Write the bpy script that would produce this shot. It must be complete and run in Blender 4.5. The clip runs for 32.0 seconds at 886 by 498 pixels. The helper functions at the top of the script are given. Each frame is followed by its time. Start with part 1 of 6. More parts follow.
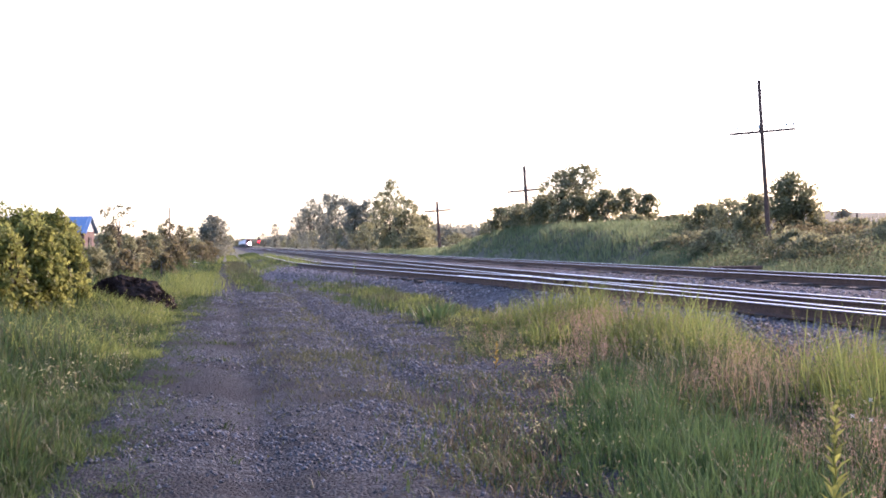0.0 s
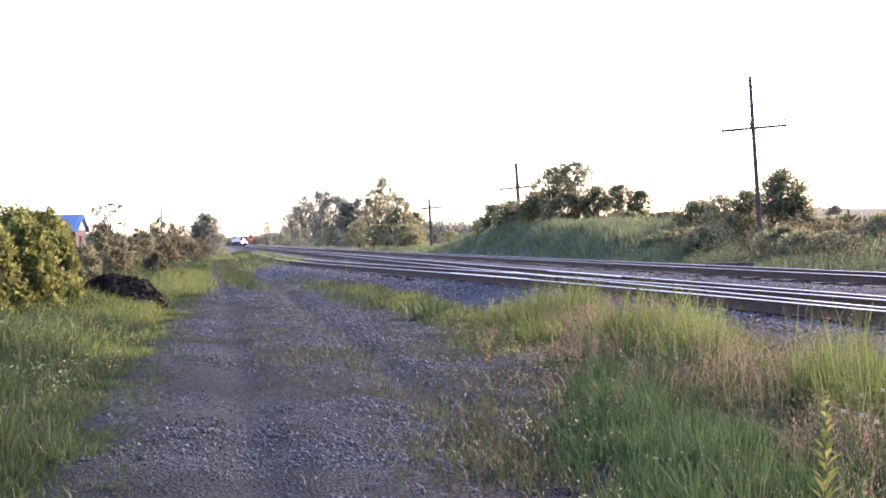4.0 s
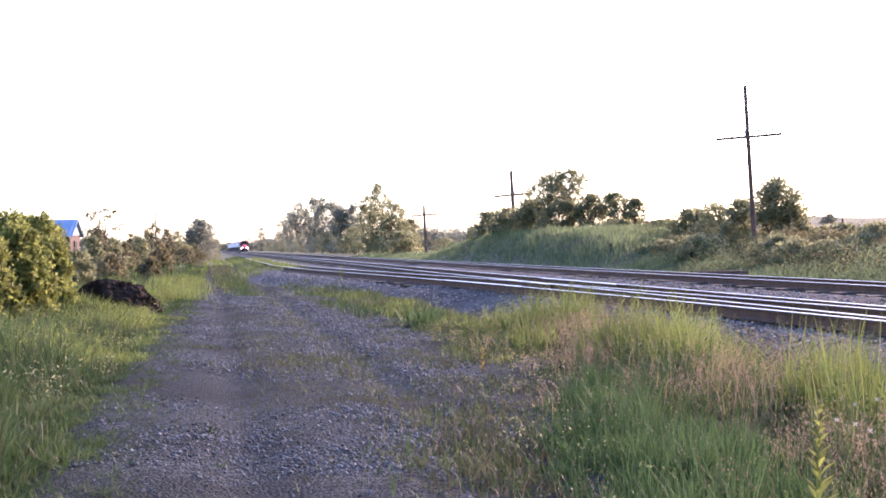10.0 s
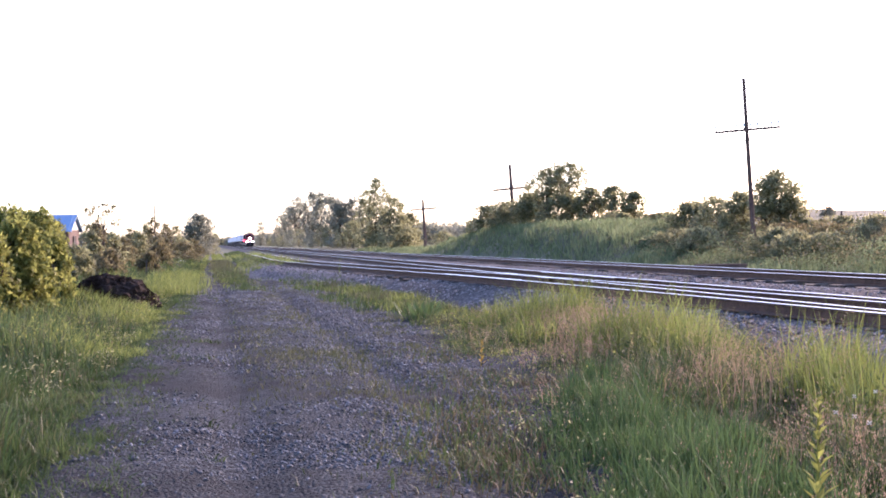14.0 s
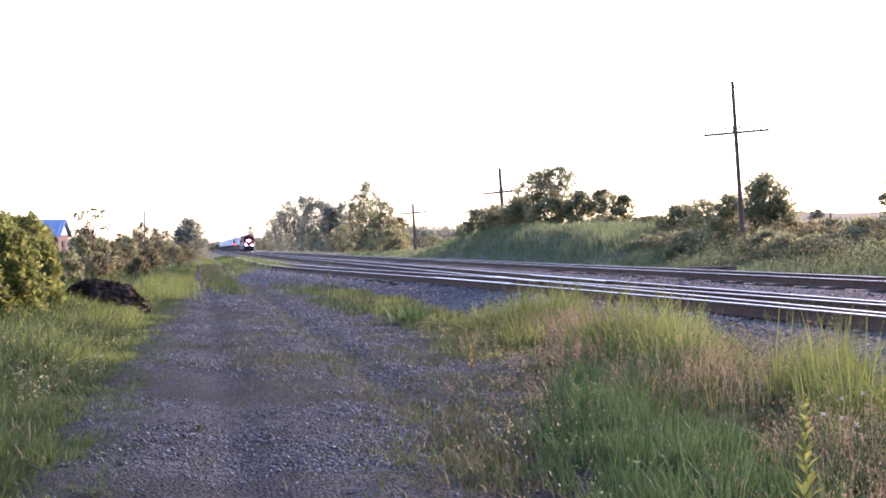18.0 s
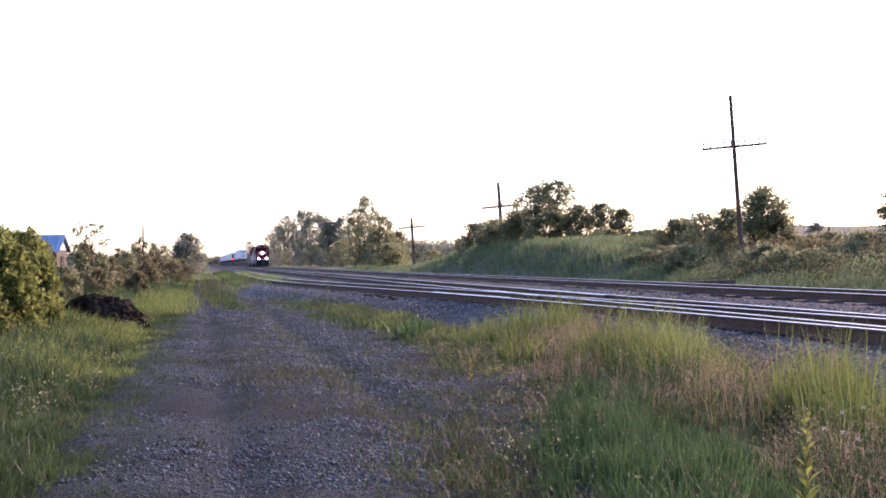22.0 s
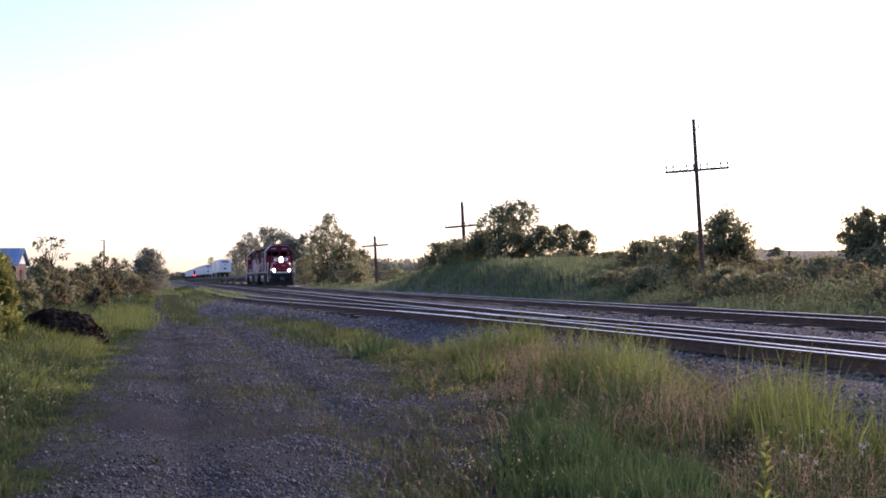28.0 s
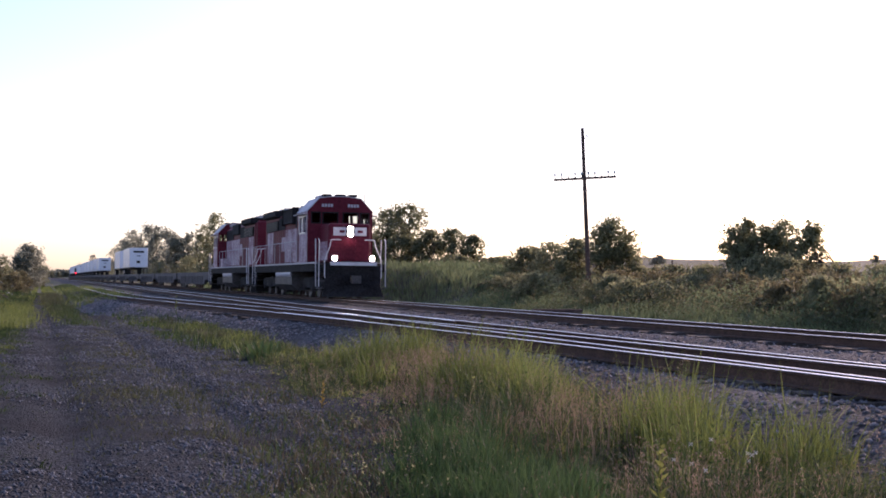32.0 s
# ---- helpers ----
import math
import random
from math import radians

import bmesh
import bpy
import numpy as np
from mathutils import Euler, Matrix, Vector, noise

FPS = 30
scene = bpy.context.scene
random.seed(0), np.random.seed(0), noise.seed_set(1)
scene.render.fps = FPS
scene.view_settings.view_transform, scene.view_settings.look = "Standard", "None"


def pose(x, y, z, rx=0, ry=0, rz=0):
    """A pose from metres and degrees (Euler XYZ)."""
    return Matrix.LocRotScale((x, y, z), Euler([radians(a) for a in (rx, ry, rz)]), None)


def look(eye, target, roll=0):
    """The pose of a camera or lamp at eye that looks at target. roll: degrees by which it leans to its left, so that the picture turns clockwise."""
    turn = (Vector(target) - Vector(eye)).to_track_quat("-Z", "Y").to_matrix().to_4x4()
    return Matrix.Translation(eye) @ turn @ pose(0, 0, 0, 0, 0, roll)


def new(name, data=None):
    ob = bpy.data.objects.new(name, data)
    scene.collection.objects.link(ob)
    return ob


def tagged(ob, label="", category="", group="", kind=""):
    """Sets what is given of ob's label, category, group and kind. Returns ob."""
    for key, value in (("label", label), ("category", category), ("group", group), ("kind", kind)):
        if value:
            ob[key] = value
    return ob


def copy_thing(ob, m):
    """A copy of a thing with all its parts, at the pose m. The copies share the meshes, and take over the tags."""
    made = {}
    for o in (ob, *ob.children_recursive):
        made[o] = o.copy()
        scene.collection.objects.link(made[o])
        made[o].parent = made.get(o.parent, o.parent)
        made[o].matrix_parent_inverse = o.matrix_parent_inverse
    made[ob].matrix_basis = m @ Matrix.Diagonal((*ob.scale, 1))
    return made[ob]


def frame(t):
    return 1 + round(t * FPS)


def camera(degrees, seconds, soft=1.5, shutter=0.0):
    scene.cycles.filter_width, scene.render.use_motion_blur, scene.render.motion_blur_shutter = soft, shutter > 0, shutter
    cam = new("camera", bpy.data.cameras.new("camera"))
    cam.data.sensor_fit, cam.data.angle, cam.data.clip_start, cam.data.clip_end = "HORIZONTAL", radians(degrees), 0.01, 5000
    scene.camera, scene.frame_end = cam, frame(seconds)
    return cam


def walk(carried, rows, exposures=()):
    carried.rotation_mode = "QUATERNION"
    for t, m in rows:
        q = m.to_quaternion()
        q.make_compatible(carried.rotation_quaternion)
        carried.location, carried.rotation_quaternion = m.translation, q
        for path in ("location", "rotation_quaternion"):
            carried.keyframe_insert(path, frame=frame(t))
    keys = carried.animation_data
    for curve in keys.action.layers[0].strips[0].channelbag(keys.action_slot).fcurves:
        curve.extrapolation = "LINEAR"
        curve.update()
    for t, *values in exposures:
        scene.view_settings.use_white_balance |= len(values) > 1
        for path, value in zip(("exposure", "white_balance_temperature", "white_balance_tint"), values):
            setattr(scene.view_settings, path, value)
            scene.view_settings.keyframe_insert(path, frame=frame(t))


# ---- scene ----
# World: the railway runs along +y, x is to the right of it, z = 0 is the gravel lane.
FOV = 36.94
cam = camera(FOV, 32.0, soft=1.75)
PATH = [
    (0, -0.000, 0.000, 1.550, 89.75, 0.81, -9.26),
    (0.5, 0.005, -0.001, 1.547, 89.88, 0.99, -9.40),
    (1, 0.005, -0.001, 1.548, 90.27, 1.22, -9.65),
    (1.5, 0.006, -0.001, 1.549, 90.11, 0.94, -9.39),
    (2, 0.009, -0.001, 1.545, 89.81, 0.98, -9.25),
    (2.5, 0.007, -0.001, 1.550, 89.92, 0.96, -9.35),
    (3, 0.008, -0.001, 1.547, 89.90, 0.93, -9.43),
    (3.5, 0.006, -0.001, 1.546, 89.74, 0.95, -9.48),
    (5.5, 0.008, -0.001, 1.543, 89.55, 1.02, -9.96),
    (6, 0.004, -0.001, 1.545, 89.76, 0.98, -9.87),
    (6.5, 0.006, -0.001, 1.544, 89.88, 0.88, -9.71),
    (7, 0.009, -0.002, 1.542, 89.81, 0.99, -9.80),
    (7.5, 0.010, -0.002, 1.543, 89.86, 0.99, -9.77),
    (8, 0.008, -0.001, 1.542, 89.87, 1.01, -9.89),
    (8.5, 0.006, -0.001, 1.546, 89.77, 1.01, -9.94),
    (9, 0.008, -0.001, 1.543, 89.79, 0.78, -9.86),
    (9.5, 0.008, -0.001, 1.547, 89.81, 0.71, -9.82),
    (10, 0.007, -0.001, 1.546, 89.93, 0.69, -9.83),
    (10.5, 0.009, -0.002, 1.544, 89.96, 0.58, -9.93),
    (11, 0.006, -0.001, 1.543, 89.86, 0.33, -10.01),
    (11.5, 0.002, -0.000, 1.544, 89.90, 0.63, -9.96),
    (12, 0.004, -0.001, 1.545, 89.89, 0.92, -9.57),
    (12.5, 0.009, -0.001, 1.543, 89.87, 1.23, -9.58),
    (13, 0.006, -0.001, 1.542, 89.78, 1.21, -9.61),
    (13.5, 0.007, -0.001, 1.545, 89.68, 1.10, -9.75),
    (14, 0.008, -0.001, 1.544, 89.67, 0.87, -9.87),
    (14.5, 0.002, -0.000, 1.543, 89.64, 0.73, -10.04),
    (16.5, 0.023, -0.004, 1.538, 89.81, 0.82, -10.30),
    (17, 0.023, -0.004, 1.543, 89.81, 0.80, -10.36),
    (17.5, 0.022, -0.004, 1.543, 89.85, 0.95, -10.29),
    (18, 0.024, -0.004, 1.542, 89.82, 1.06, -10.29),
    (18.5, 0.022, -0.004, 1.541, 89.87, 1.14, -10.25),
    (19, 0.010, -0.002, 1.543, 90.01, 1.18, -10.10),
    (19.5, 0.013, -0.002, 1.545, 90.12, 1.32, -10.10),
    (20, 0.010, -0.002, 1.547, 90.38, 1.24, -10.05),
    (20.5, 0.011, -0.002, 1.542, 90.60, 1.24, -10.14),
    (21, 0.016, -0.003, 1.544, 90.64, 1.29, -10.26),
    (21.5, 0.016, -0.003, 1.543, 90.56, 1.40, -10.29),
    (22, 0.016, -0.003, 1.546, 90.44, 1.19, -10.35),
    (22.5, 0.011, -0.002, 1.546, 90.43, 1.00, -10.44),
    (23, 0.018, -0.003, 1.545, 90.56, 1.04, -10.46),
    (23.5, 0.021, -0.004, 1.543, 90.54, 0.99, -10.52),
    (24, 0.011, -0.002, 1.545, 90.44, 0.90, -10.75),
    (24.5, 0.015, -0.003, 1.548, 90.50, 0.87, -10.94),
    (25, 0.011, -0.002, 1.546, 90.55, 0.93, -11.01),
    (25.5, 0.015, -0.003, 1.548, 90.86, 0.84, -10.98),
    (27.5, 0.014, -0.003, 1.549, 91.10, 0.36, -11.71),
    (28, 0.012, -0.003, 1.549, 91.24, 0.41, -11.96),
    (28.5, 0.012, -0.003, 1.550, 91.45, 0.11, -12.27),
    (29, 0.005, -0.001, 1.549, 91.54, -0.08, -12.71),
    (29.5, 0.005, -0.001, 1.549, 91.44, 0.18, -13.04),
    (30, 0.002, -0.000, 1.549, 91.32, 0.32, -13.09),
    (30.5, -0.009, 0.002, 1.552, 91.09, 0.48, -13.87),
    (31, -0.049, 0.013, 1.556, 90.91, 0.75, -14.92),
    (31.5, -0.079, 0.023, 1.565, 91.48, 0.70, -16.47),
    (32, -0.062, 0.018, 1.566, 91.38, -0.60, -16.85),
]
EXPOSURES = [(0, 1.84, 6100, 34), (3, 1.9, 6100, 34), (6, 2.06, 6100, 34), (9, 2.06, 6100, 34), (14, 1.96, 6100, 34), (19, 1.87, 6100, 34), (21, 1.55, 6100, 34), (25, 1.34, 6100, 34), (28, 0.84, 6100, 34), (30, 0.68, 6100, 34), (32, 0.7, 6100, 34)]
walk(cam, [(r[0], pose(*r[1:])) for r in PATH], exposures=EXPOSURES)

# ---- light ----
SUN_AZ, SUN_EL = 52.0, 20.0          # degrees to the right of +y, and above the horizon
world = bpy.data.worlds.new("evening_sky")
scene.world = world
world.use_nodes = True
wn = world.node_tree
bg = wn.nodes["Background"]
sky = wn.nodes.new("ShaderNodeTexSky")
sky.sky_type = "NISHITA"
sky.sun_disc = False
sky.sun_elevation = radians(SUN_EL)
sky.sun_rotation = radians(SUN_AZ)
sky.air_density, sky.dust_density, sky.ozone_density, sky.altitude = 1.0, 1.3, 2.2, 100
wn.links.new(sky.outputs[0], bg.inputs[0])
bg.inputs[1].default_value = 0.15
sun = new("sun", bpy.data.lights.new("sun", "SUN"))
sun.data.energy, sun.data.angle, sun.data.color = 2.6, radians(3.0), (1.0, 0.76, 0.54)
sun.matrix_world = look((0, 0, 0), (-math.sin(radians(SUN_AZ)) * math.cos(radians(SUN_EL)),
                                    -math.cos(radians(SUN_AZ)) * math.cos(radians(SUN_EL)), -math.sin(radians(SUN_EL))))


# ---- materials ----
def material(name, c1, c2, scale=4.0, rough=0.8, metal=0.0, bump=0.3, fine=6.0, coord="Object", island=0.0, spots=None, spec=0.3):
    """Two colours mixed by a coarse and a fine noise, with relief; island: brightness change from piece to piece."""
    m = bpy.data.materials.new(name)
    m.use_nodes = True
    nt = m.node_tree
    n, l = nt.nodes, nt.links
    b = n["Principled BSDF"]
    tc = n.new("ShaderNodeTexCoord")
    n1, n2 = n.new("ShaderNodeTexNoise"), n.new("ShaderNodeTexNoise")
    n1.inputs["Scale"].default_value, n1.inputs["Detail"].default_value = scale, 4
    n2.inputs["Scale"].default_value, n2.inputs["Detail"].default_value = scale * fine, 3
    l.new(tc.outputs[coord], n1.inputs["Vector"])
    l.new(tc.outputs[coord], n2.inputs["Vector"])
    add = n.new("ShaderNodeMath")
    add.operation = "ADD"
    l.new(n1.outputs[0], add.inputs[0])
    l.new(n2.outputs[0], add.inputs[1])
    ramp = n.new("ShaderNodeMapRange")
    ramp.inputs[1].default_value, ramp.inputs[2].default_value = 0.72, 1.28
    l.new(add.outputs[0], ramp.inputs[0])
    mix = n.new("ShaderNodeMix")
    mix.data_type = "RGBA"
    mix.inputs[6].default_value, mix.inputs[7].default_value = (*c1, 1), (*c2, 1)
    l.new(ramp.outputs[0], mix.inputs[0])
    colour = mix.outputs[2]
    if island:
        geo, oi = n.new("ShaderNodeNewGeometry"), n.new("ShaderNodeObjectInfo")
        s = n.new("ShaderNodeMath")
        s.operation = "ADD"
        l.new(geo.outputs["Random Per Island"], s.inputs[0])
        l.new(oi.outputs["Random"], s.inputs[1])
        fr = n.new("ShaderNodeMath")
        fr.operation = "FRACT"
        l.new(s.outputs[0], fr.inputs[0])
        v = n.new("ShaderNodeMapRange")
        v.inputs[3].default_value, v.inputs[4].default_value = 1 - island, 1 + island
        l.new(fr.outputs[0], v.inputs[0])
        hsv = n.new("ShaderNodeHueSaturation")
        l.new(v.outputs[0], hsv.inputs["Value"])
        l.new(colour, hsv.inputs["Color"])
        colour = hsv.outputs[0]
    l.new(colour, b.inputs["Base Color"])
    b.inputs["Roughness"].default_value, b.inputs["Metallic"].default_value = rough, metal
    b.inputs["Specular IOR Level"].default_value = spec
    if bump:
        bp = n.new("ShaderNodeBump")
        bp.inputs["Strength"].default_value, bp.inputs["Distance"].default_value = bump, 0.02
        l.new(n2.outputs[0], bp.inputs["Height"])
        l.new(bp.outputs[0], b.inputs["Normal"])
    return m


def leafy(name, c1, c2, through_light=0.4, scale=0.6, island=0.35):
    """Leaves and blades: diffuse with light that shines through; shade varies from leaf to leaf."""
    m = material(name, c1, c2, scale, 0.6, 0, 0, 5.0, "Object", island, spec=0.25)
    nt = m.node_tree
    n, l = nt.nodes, nt.links
    b, out = n["Principled BSDF"], n["Material Output"]
    tr, ms = n.new("ShaderNodeBsdfTranslucent"), n.new("ShaderNodeMixShader")
    src = b.inputs["Base Color"].links[0].from_socket
    l.new(src, tr.inputs[0])
    ms.inputs[0].default_value = through_light
    l.new(b.outputs[0], ms.inputs[1])
    l.new(tr.outputs[0], ms.inputs[2])
    l.new(ms.outputs[0], out.inputs[0])
    return m


def glowing(name, colour, strength):
    m = bpy.data.materials.new(name)
    m.use_nodes = True
    b = m.node_tree.nodes["Principled BSDF"]
    b.inputs["Base Color"].default_value = (*colour, 1)
    b.inputs["Emission Color"].default_value, b.inputs["Emission Strength"].default_value = (*colour, 1), strength
    return m


def gravelly(name, dark, light, cell=28.0, rough=0.85, soil=(0.05, 0.042, 0.038)):
    """Packed stones: cells of their own shade with dark gaps, over soil stains."""
    m = bpy.data.materials.new(name)
    m.use_nodes = True
    n, l = m.node_tree.nodes, m.node_tree.links
    b, tc = n["Principled BSDF"], n.new("ShaderNodeTexCoord")
    vo, vd, no = n.new("ShaderNodeTexVoronoi"), n.new("ShaderNodeTexVoronoi"), n.new("ShaderNodeTexNoise")
    vo.inputs["Scale"].default_value = vd.inputs["Scale"].default_value = cell
    vd.feature = "DISTANCE_TO_EDGE"
    no.inputs["Scale"].default_value, no.inputs["Detail"].default_value = 0.45, 6
    for k in (vo, vd, no):
        l.new(tc.outputs["Object"], k.inputs["Vector"])
    sep = n.new("ShaderNodeSeparateColor")
    l.new(vo.outputs["Color"], sep.inputs[0])
    mix, stain = n.new("ShaderNodeMix"), n.new("ShaderNodeMix")
    mix.data_type = stain.data_type = "RGBA"
    mix.inputs[6].default_value, mix.inputs[7].default_value = (*dark, 1), (*light, 1)
    l.new(sep.outputs[0], mix.inputs[0])
    mr = n.new("ShaderNodeMapRange")
    mr.inputs[1].default_value, mr.inputs[2].default_value, mr.inputs[4].default_value = 0.42, 0.62, 0.9
    l.new(no.outputs[0], mr.inputs[0])
    l.new(mr.outputs[0], stain.inputs[0])
    l.new(mix.outputs[2], stain.inputs[6])
    stain.inputs[7].default_value = (*soil, 1)
    l.new(stain.outputs[2], b.inputs["Base Color"])
    b.inputs["Roughness"].default_value, b.inputs["Specular IOR Level"].default_value = rough, 0.05
    bp = n.new("ShaderNodeBump")
    bp.inputs["Strength"].default_value, bp.inputs["Distance"].default_value = 1.0, 0.05
    l.new(vd.outputs["Distance"], bp.inputs["Height"])
    l.new(bp.outputs[0], b.inputs["Normal"])
    return m


M_GROUND = material("meadow_soil", (0.04, 0.045, 0.02), (0.085, 0.085, 0.04), 0.35, 0.95, 0, 0.5, 14)
M_GRAVEL = gravelly("lane_gravel", (0.0136, 0.0143, 0.0157), (0.075, 0.08, 0.088), 27, soil=(0.0212, 0.0212, 0.0226))
M_STONE = material("crushed_stone", (0.036, 0.038, 0.0415), (0.131, 0.137, 0.15), 9, 0.8, 0, 0.4, 5, island=0.6)
M_BSTONE = material("ballast_stone", (0.098, 0.09, 0.092), (0.22, 0.204, 0.206), 9, 0.85, 0, 0.4, 5, island=0.5)
M_BALLAST = gravelly("ballast", (0.05, 0.045, 0.046), (0.165, 0.153, 0.154), 16, soil=(0.072, 0.062, 0.058))
M_SOIL = material("dark_soil", (0.012, 0.008, 0.007), (0.045, 0.032, 0.026), 3, 1.0, 0, 1.0, 8, spec=0.1)
M_RAIL = material("worn_rail_head", (0.42, 0.39, 0.38), (0.57, 0.54, 0.52), 1.5, 0.34, 1.0, 0.05, 8)
M_RUST = material("rusty_rail_web", (0.06, 0.032, 0.022), (0.13, 0.07, 0.045), 5, 0.9, 0, 0.5, 6)
M_TIE = material("creosoted_timber", (0.03, 0.024, 0.02), (0.10, 0.08, 0.065), 3, 0.95, 0, 0.8, 9, island=0.3)
M_POLE = material("weathered_pole_wood", (0.05, 0.03, 0.025), (0.13, 0.085, 0.065), 2.5, 0.95, 0, 0.7, 9)
M_GLASSKNOB = material("insulator_glass", (0.25, 0.33, 0.33), (0.4, 0.48, 0.47), 8, 0.15, 0, 0, 4)
M_BARK = material("bark", (0.035, 0.026, 0.02), (0.10, 0.075, 0.055), 5, 0.95, 0, 0.8, 6)
M_LEAF = leafy("bush_leaves", (0.17, 0.18, 0.095), (0.30, 0.29, 0.155), 0.68, island=0.25)
# yellow of the low sun is put into this leaf colour
M_LEAF_Y = leafy("sunlit_shrub_leaves", (0.16, 0.18, 0.045), (0.29, 0.29, 0.085), 0.6)
# paler, greyer leaves for far trees: distance haze put into the base colour
M_LEAF_HAZE = leafy("hazed_far_tree_leaves", (0.19, 0.2, 0.15), (0.265, 0.27, 0.2), 0.6, island=0.14)
M_GRASS = leafy("green_grass", (0.029, 0.054, 0.018), (0.076, 0.108, 0.036), 0.5, 0.5)
M_LUSH = leafy("lush_blades", (0.031, 0.062, 0.022), (0.08, 0.129, 0.044), 0.42, 0.5)
M_GRASS_Y = leafy("yellow_green_grass", (0.10, 0.13, 0.034), (0.205, 0.235, 0.064), 0.5, 0.5)
M_STRAW = leafy("straw_stems", (0.17, 0.135, 0.07), (0.30, 0.24, 0.13), 0.4, 0.8)
M_DEAD = leafy("dead_brown_grass", (0.066, 0.056, 0.034), (0.13, 0.106, 0.06), 0.35, 0.8)
M_DRY = leafy("dry_seed_heads", (0.19, 0.13, 0.085), (0.34, 0.24, 0.16), 0.45, 0.8)
M_BANK = leafy("bank_grass", (0.11, 0.15, 0.07), (0.19, 0.225, 0.11), 0.6, 0.3, island=0.2)
M_BROAD = leafy("broad_green_leaves", (0.05, 0.092, 0.032), (0.095, 0.145, 0.055), 0.4)
M_WEED = leafy("olive_weeds", (0.055, 0.066, 0.031), (0.115, 0.12, 0.056), 0.4, 0.8)
M_SCRUB = leafy("brownish_scrub_leaves", (0.13, 0.115, 0.06), (0.21, 0.18, 0.09), 0.6, island=0.25)
M_RED = material("faded_red_paint", (0.095, 0.009, 0.018), (0.165, 0.022, 0.034), 0.8, 0.55, 0, 0.05, 10, spec=0.12)
# pale sky reflection on red sides, put into the colour; also the faded lettering
M_SHEEN_FADE = material("sky_sheen_and_faded_paint", (0.24, 0.09, 0.11), (0.68, 0.56, 0.57), 1.3, 0.6, 0, 0.05, 7, spec=0.12)
M_WHITE = material("grimy_white_paint", (0.55, 0.50, 0.49), (0.74, 0.70, 0.69), 1.2, 0.5, 0, 0.05, 9)
M_GREY = material("grey_loco_paint", (0.38, 0.34, 0.35), (0.55, 0.50, 0.50), 1.0, 0.5, 0, 0.05, 9)
M_BLACK = material("sooty_black_paint", (0.012, 0.010, 0.010), (0.035, 0.031, 0.03), 1.5, 0.75, 0, 0.2, 8, spec=0.1)
M_STEEL = material("grimy_steel", (0.05, 0.044, 0.041), (0.12, 0.105, 0.1), 2, 0.55, 0.4, 0.2, 7)
M_DECK = material("flatcar_grey_paint", (0.065, 0.055, 0.053), (0.135, 0.118, 0.112), 1.0, 0.7, 0, 0.2, 7)
M_GLASS = material("dark_cab_glass", (0.015, 0.017, 0.02), (0.03, 0.032, 0.035), 2, 0.06, 0, 0, 3, spec=0.2)
M_ALU = material("trailer_white_panel", (0.66, 0.66, 0.69), (0.80, 0.80, 0.82), 0.7, 0.4, 0, 0.05, 8)
M_CABGLASS = material("tinted_cab_glass", (0.45, 0.48, 0.5), (0.5, 0.53, 0.55), 2, 0.02, 0, 0, 3)
M_TYRE = material("tyre_rubber", (0.012, 0.012, 0.012), (0.035, 0.034, 0.033), 4, 0.85, 0, 0.2, 5)
M_BLUE = material("blue_metal_roof", (0.12, 0.22, 0.36), (0.17, 0.28, 0.43), 1.0, 0.4, 0, 0.05, 8)
M_SIDING = material("weathered_white_boards", (0.5, 0.48, 0.46), (0.7, 0.67, 0.64), 1.5, 0.8, 0, 0.2, 8)
M_BRICK = material("brown_wall", (0.085, 0.055, 0.045), (0.14, 0.09, 0.075), 3, 0.9, 0, 0.4, 6)
M_HILL = material("far_field", (0.16, 0.13, 0.10), (0.26, 0.21, 0.16), 0.01, 1, 0, 0, 12)
M_LAMP = glowing("headlight_glow", (1.0, 0.86, 0.66), 190)
M_SIGNAL = glowing("red_signal_glow", (1.0, 0.02, 0.03), 9)
M_PETAL = material("white_petals", (0.55, 0.50, 0.40), (0.68, 0.63, 0.52), 8, 0.7, 0, 0, 3)
M_GOLD = leafy("golden_weed", (0.36, 0.24, 0.05), (0.48, 0.34, 0.08), 0.35)


M_CABGLASS.node_tree.nodes["Principled BSDF"].inputs["Transmission Weight"].default_value = 1.0
M_CABGLASS.node_tree.nodes["Principled BSDF"].inputs["IOR"].default_value = 1.02
for m_ in (M_WHITE, M_ALU):
    m_.node_tree.nodes["Principled BSDF"].inputs["Coat Weight"].default_value = 0.35
    m_.node_tree.nodes["Principled BSDF"].inputs["Coat Roughness"].default_value = 0.12


# ---- building helpers ----
def mesh_of(name, verts, faces, mat, smooth=False):
    me = bpy.data.meshes.new(name)
    me.from_pydata([tuple(v) for v in verts], [], [tuple(f) for f in faces])
    me.materials.append(mat)
    if smooth:
        me.polygons.foreach_set("use_smooth", [True] * len(me.polygons))
    return me


def fast_mesh(name, verts, k, mat):
    """A mesh of loose polygons of k corners each, from an array of corners."""
    verts = np.asarray(verts, dtype=np.float32).reshape(-1, 3)
    nf = len(verts) // k
    me = bpy.data.meshes.new(name)
    me.vertices.add(len(verts))
    me.vertices.foreach_set("co", verts.ravel())
    me.loops.add(len(verts))
    me.loops.foreach_set("vertex_index", np.arange(len(verts), dtype=np.int32))
    me.polygons.add(nf)
    me.polygons.foreach_set("loop_start", np.arange(0, nf * k, k, dtype=np.int32))
    me.materials.append(mat)
    me.update(calc_edges=True)
    return me


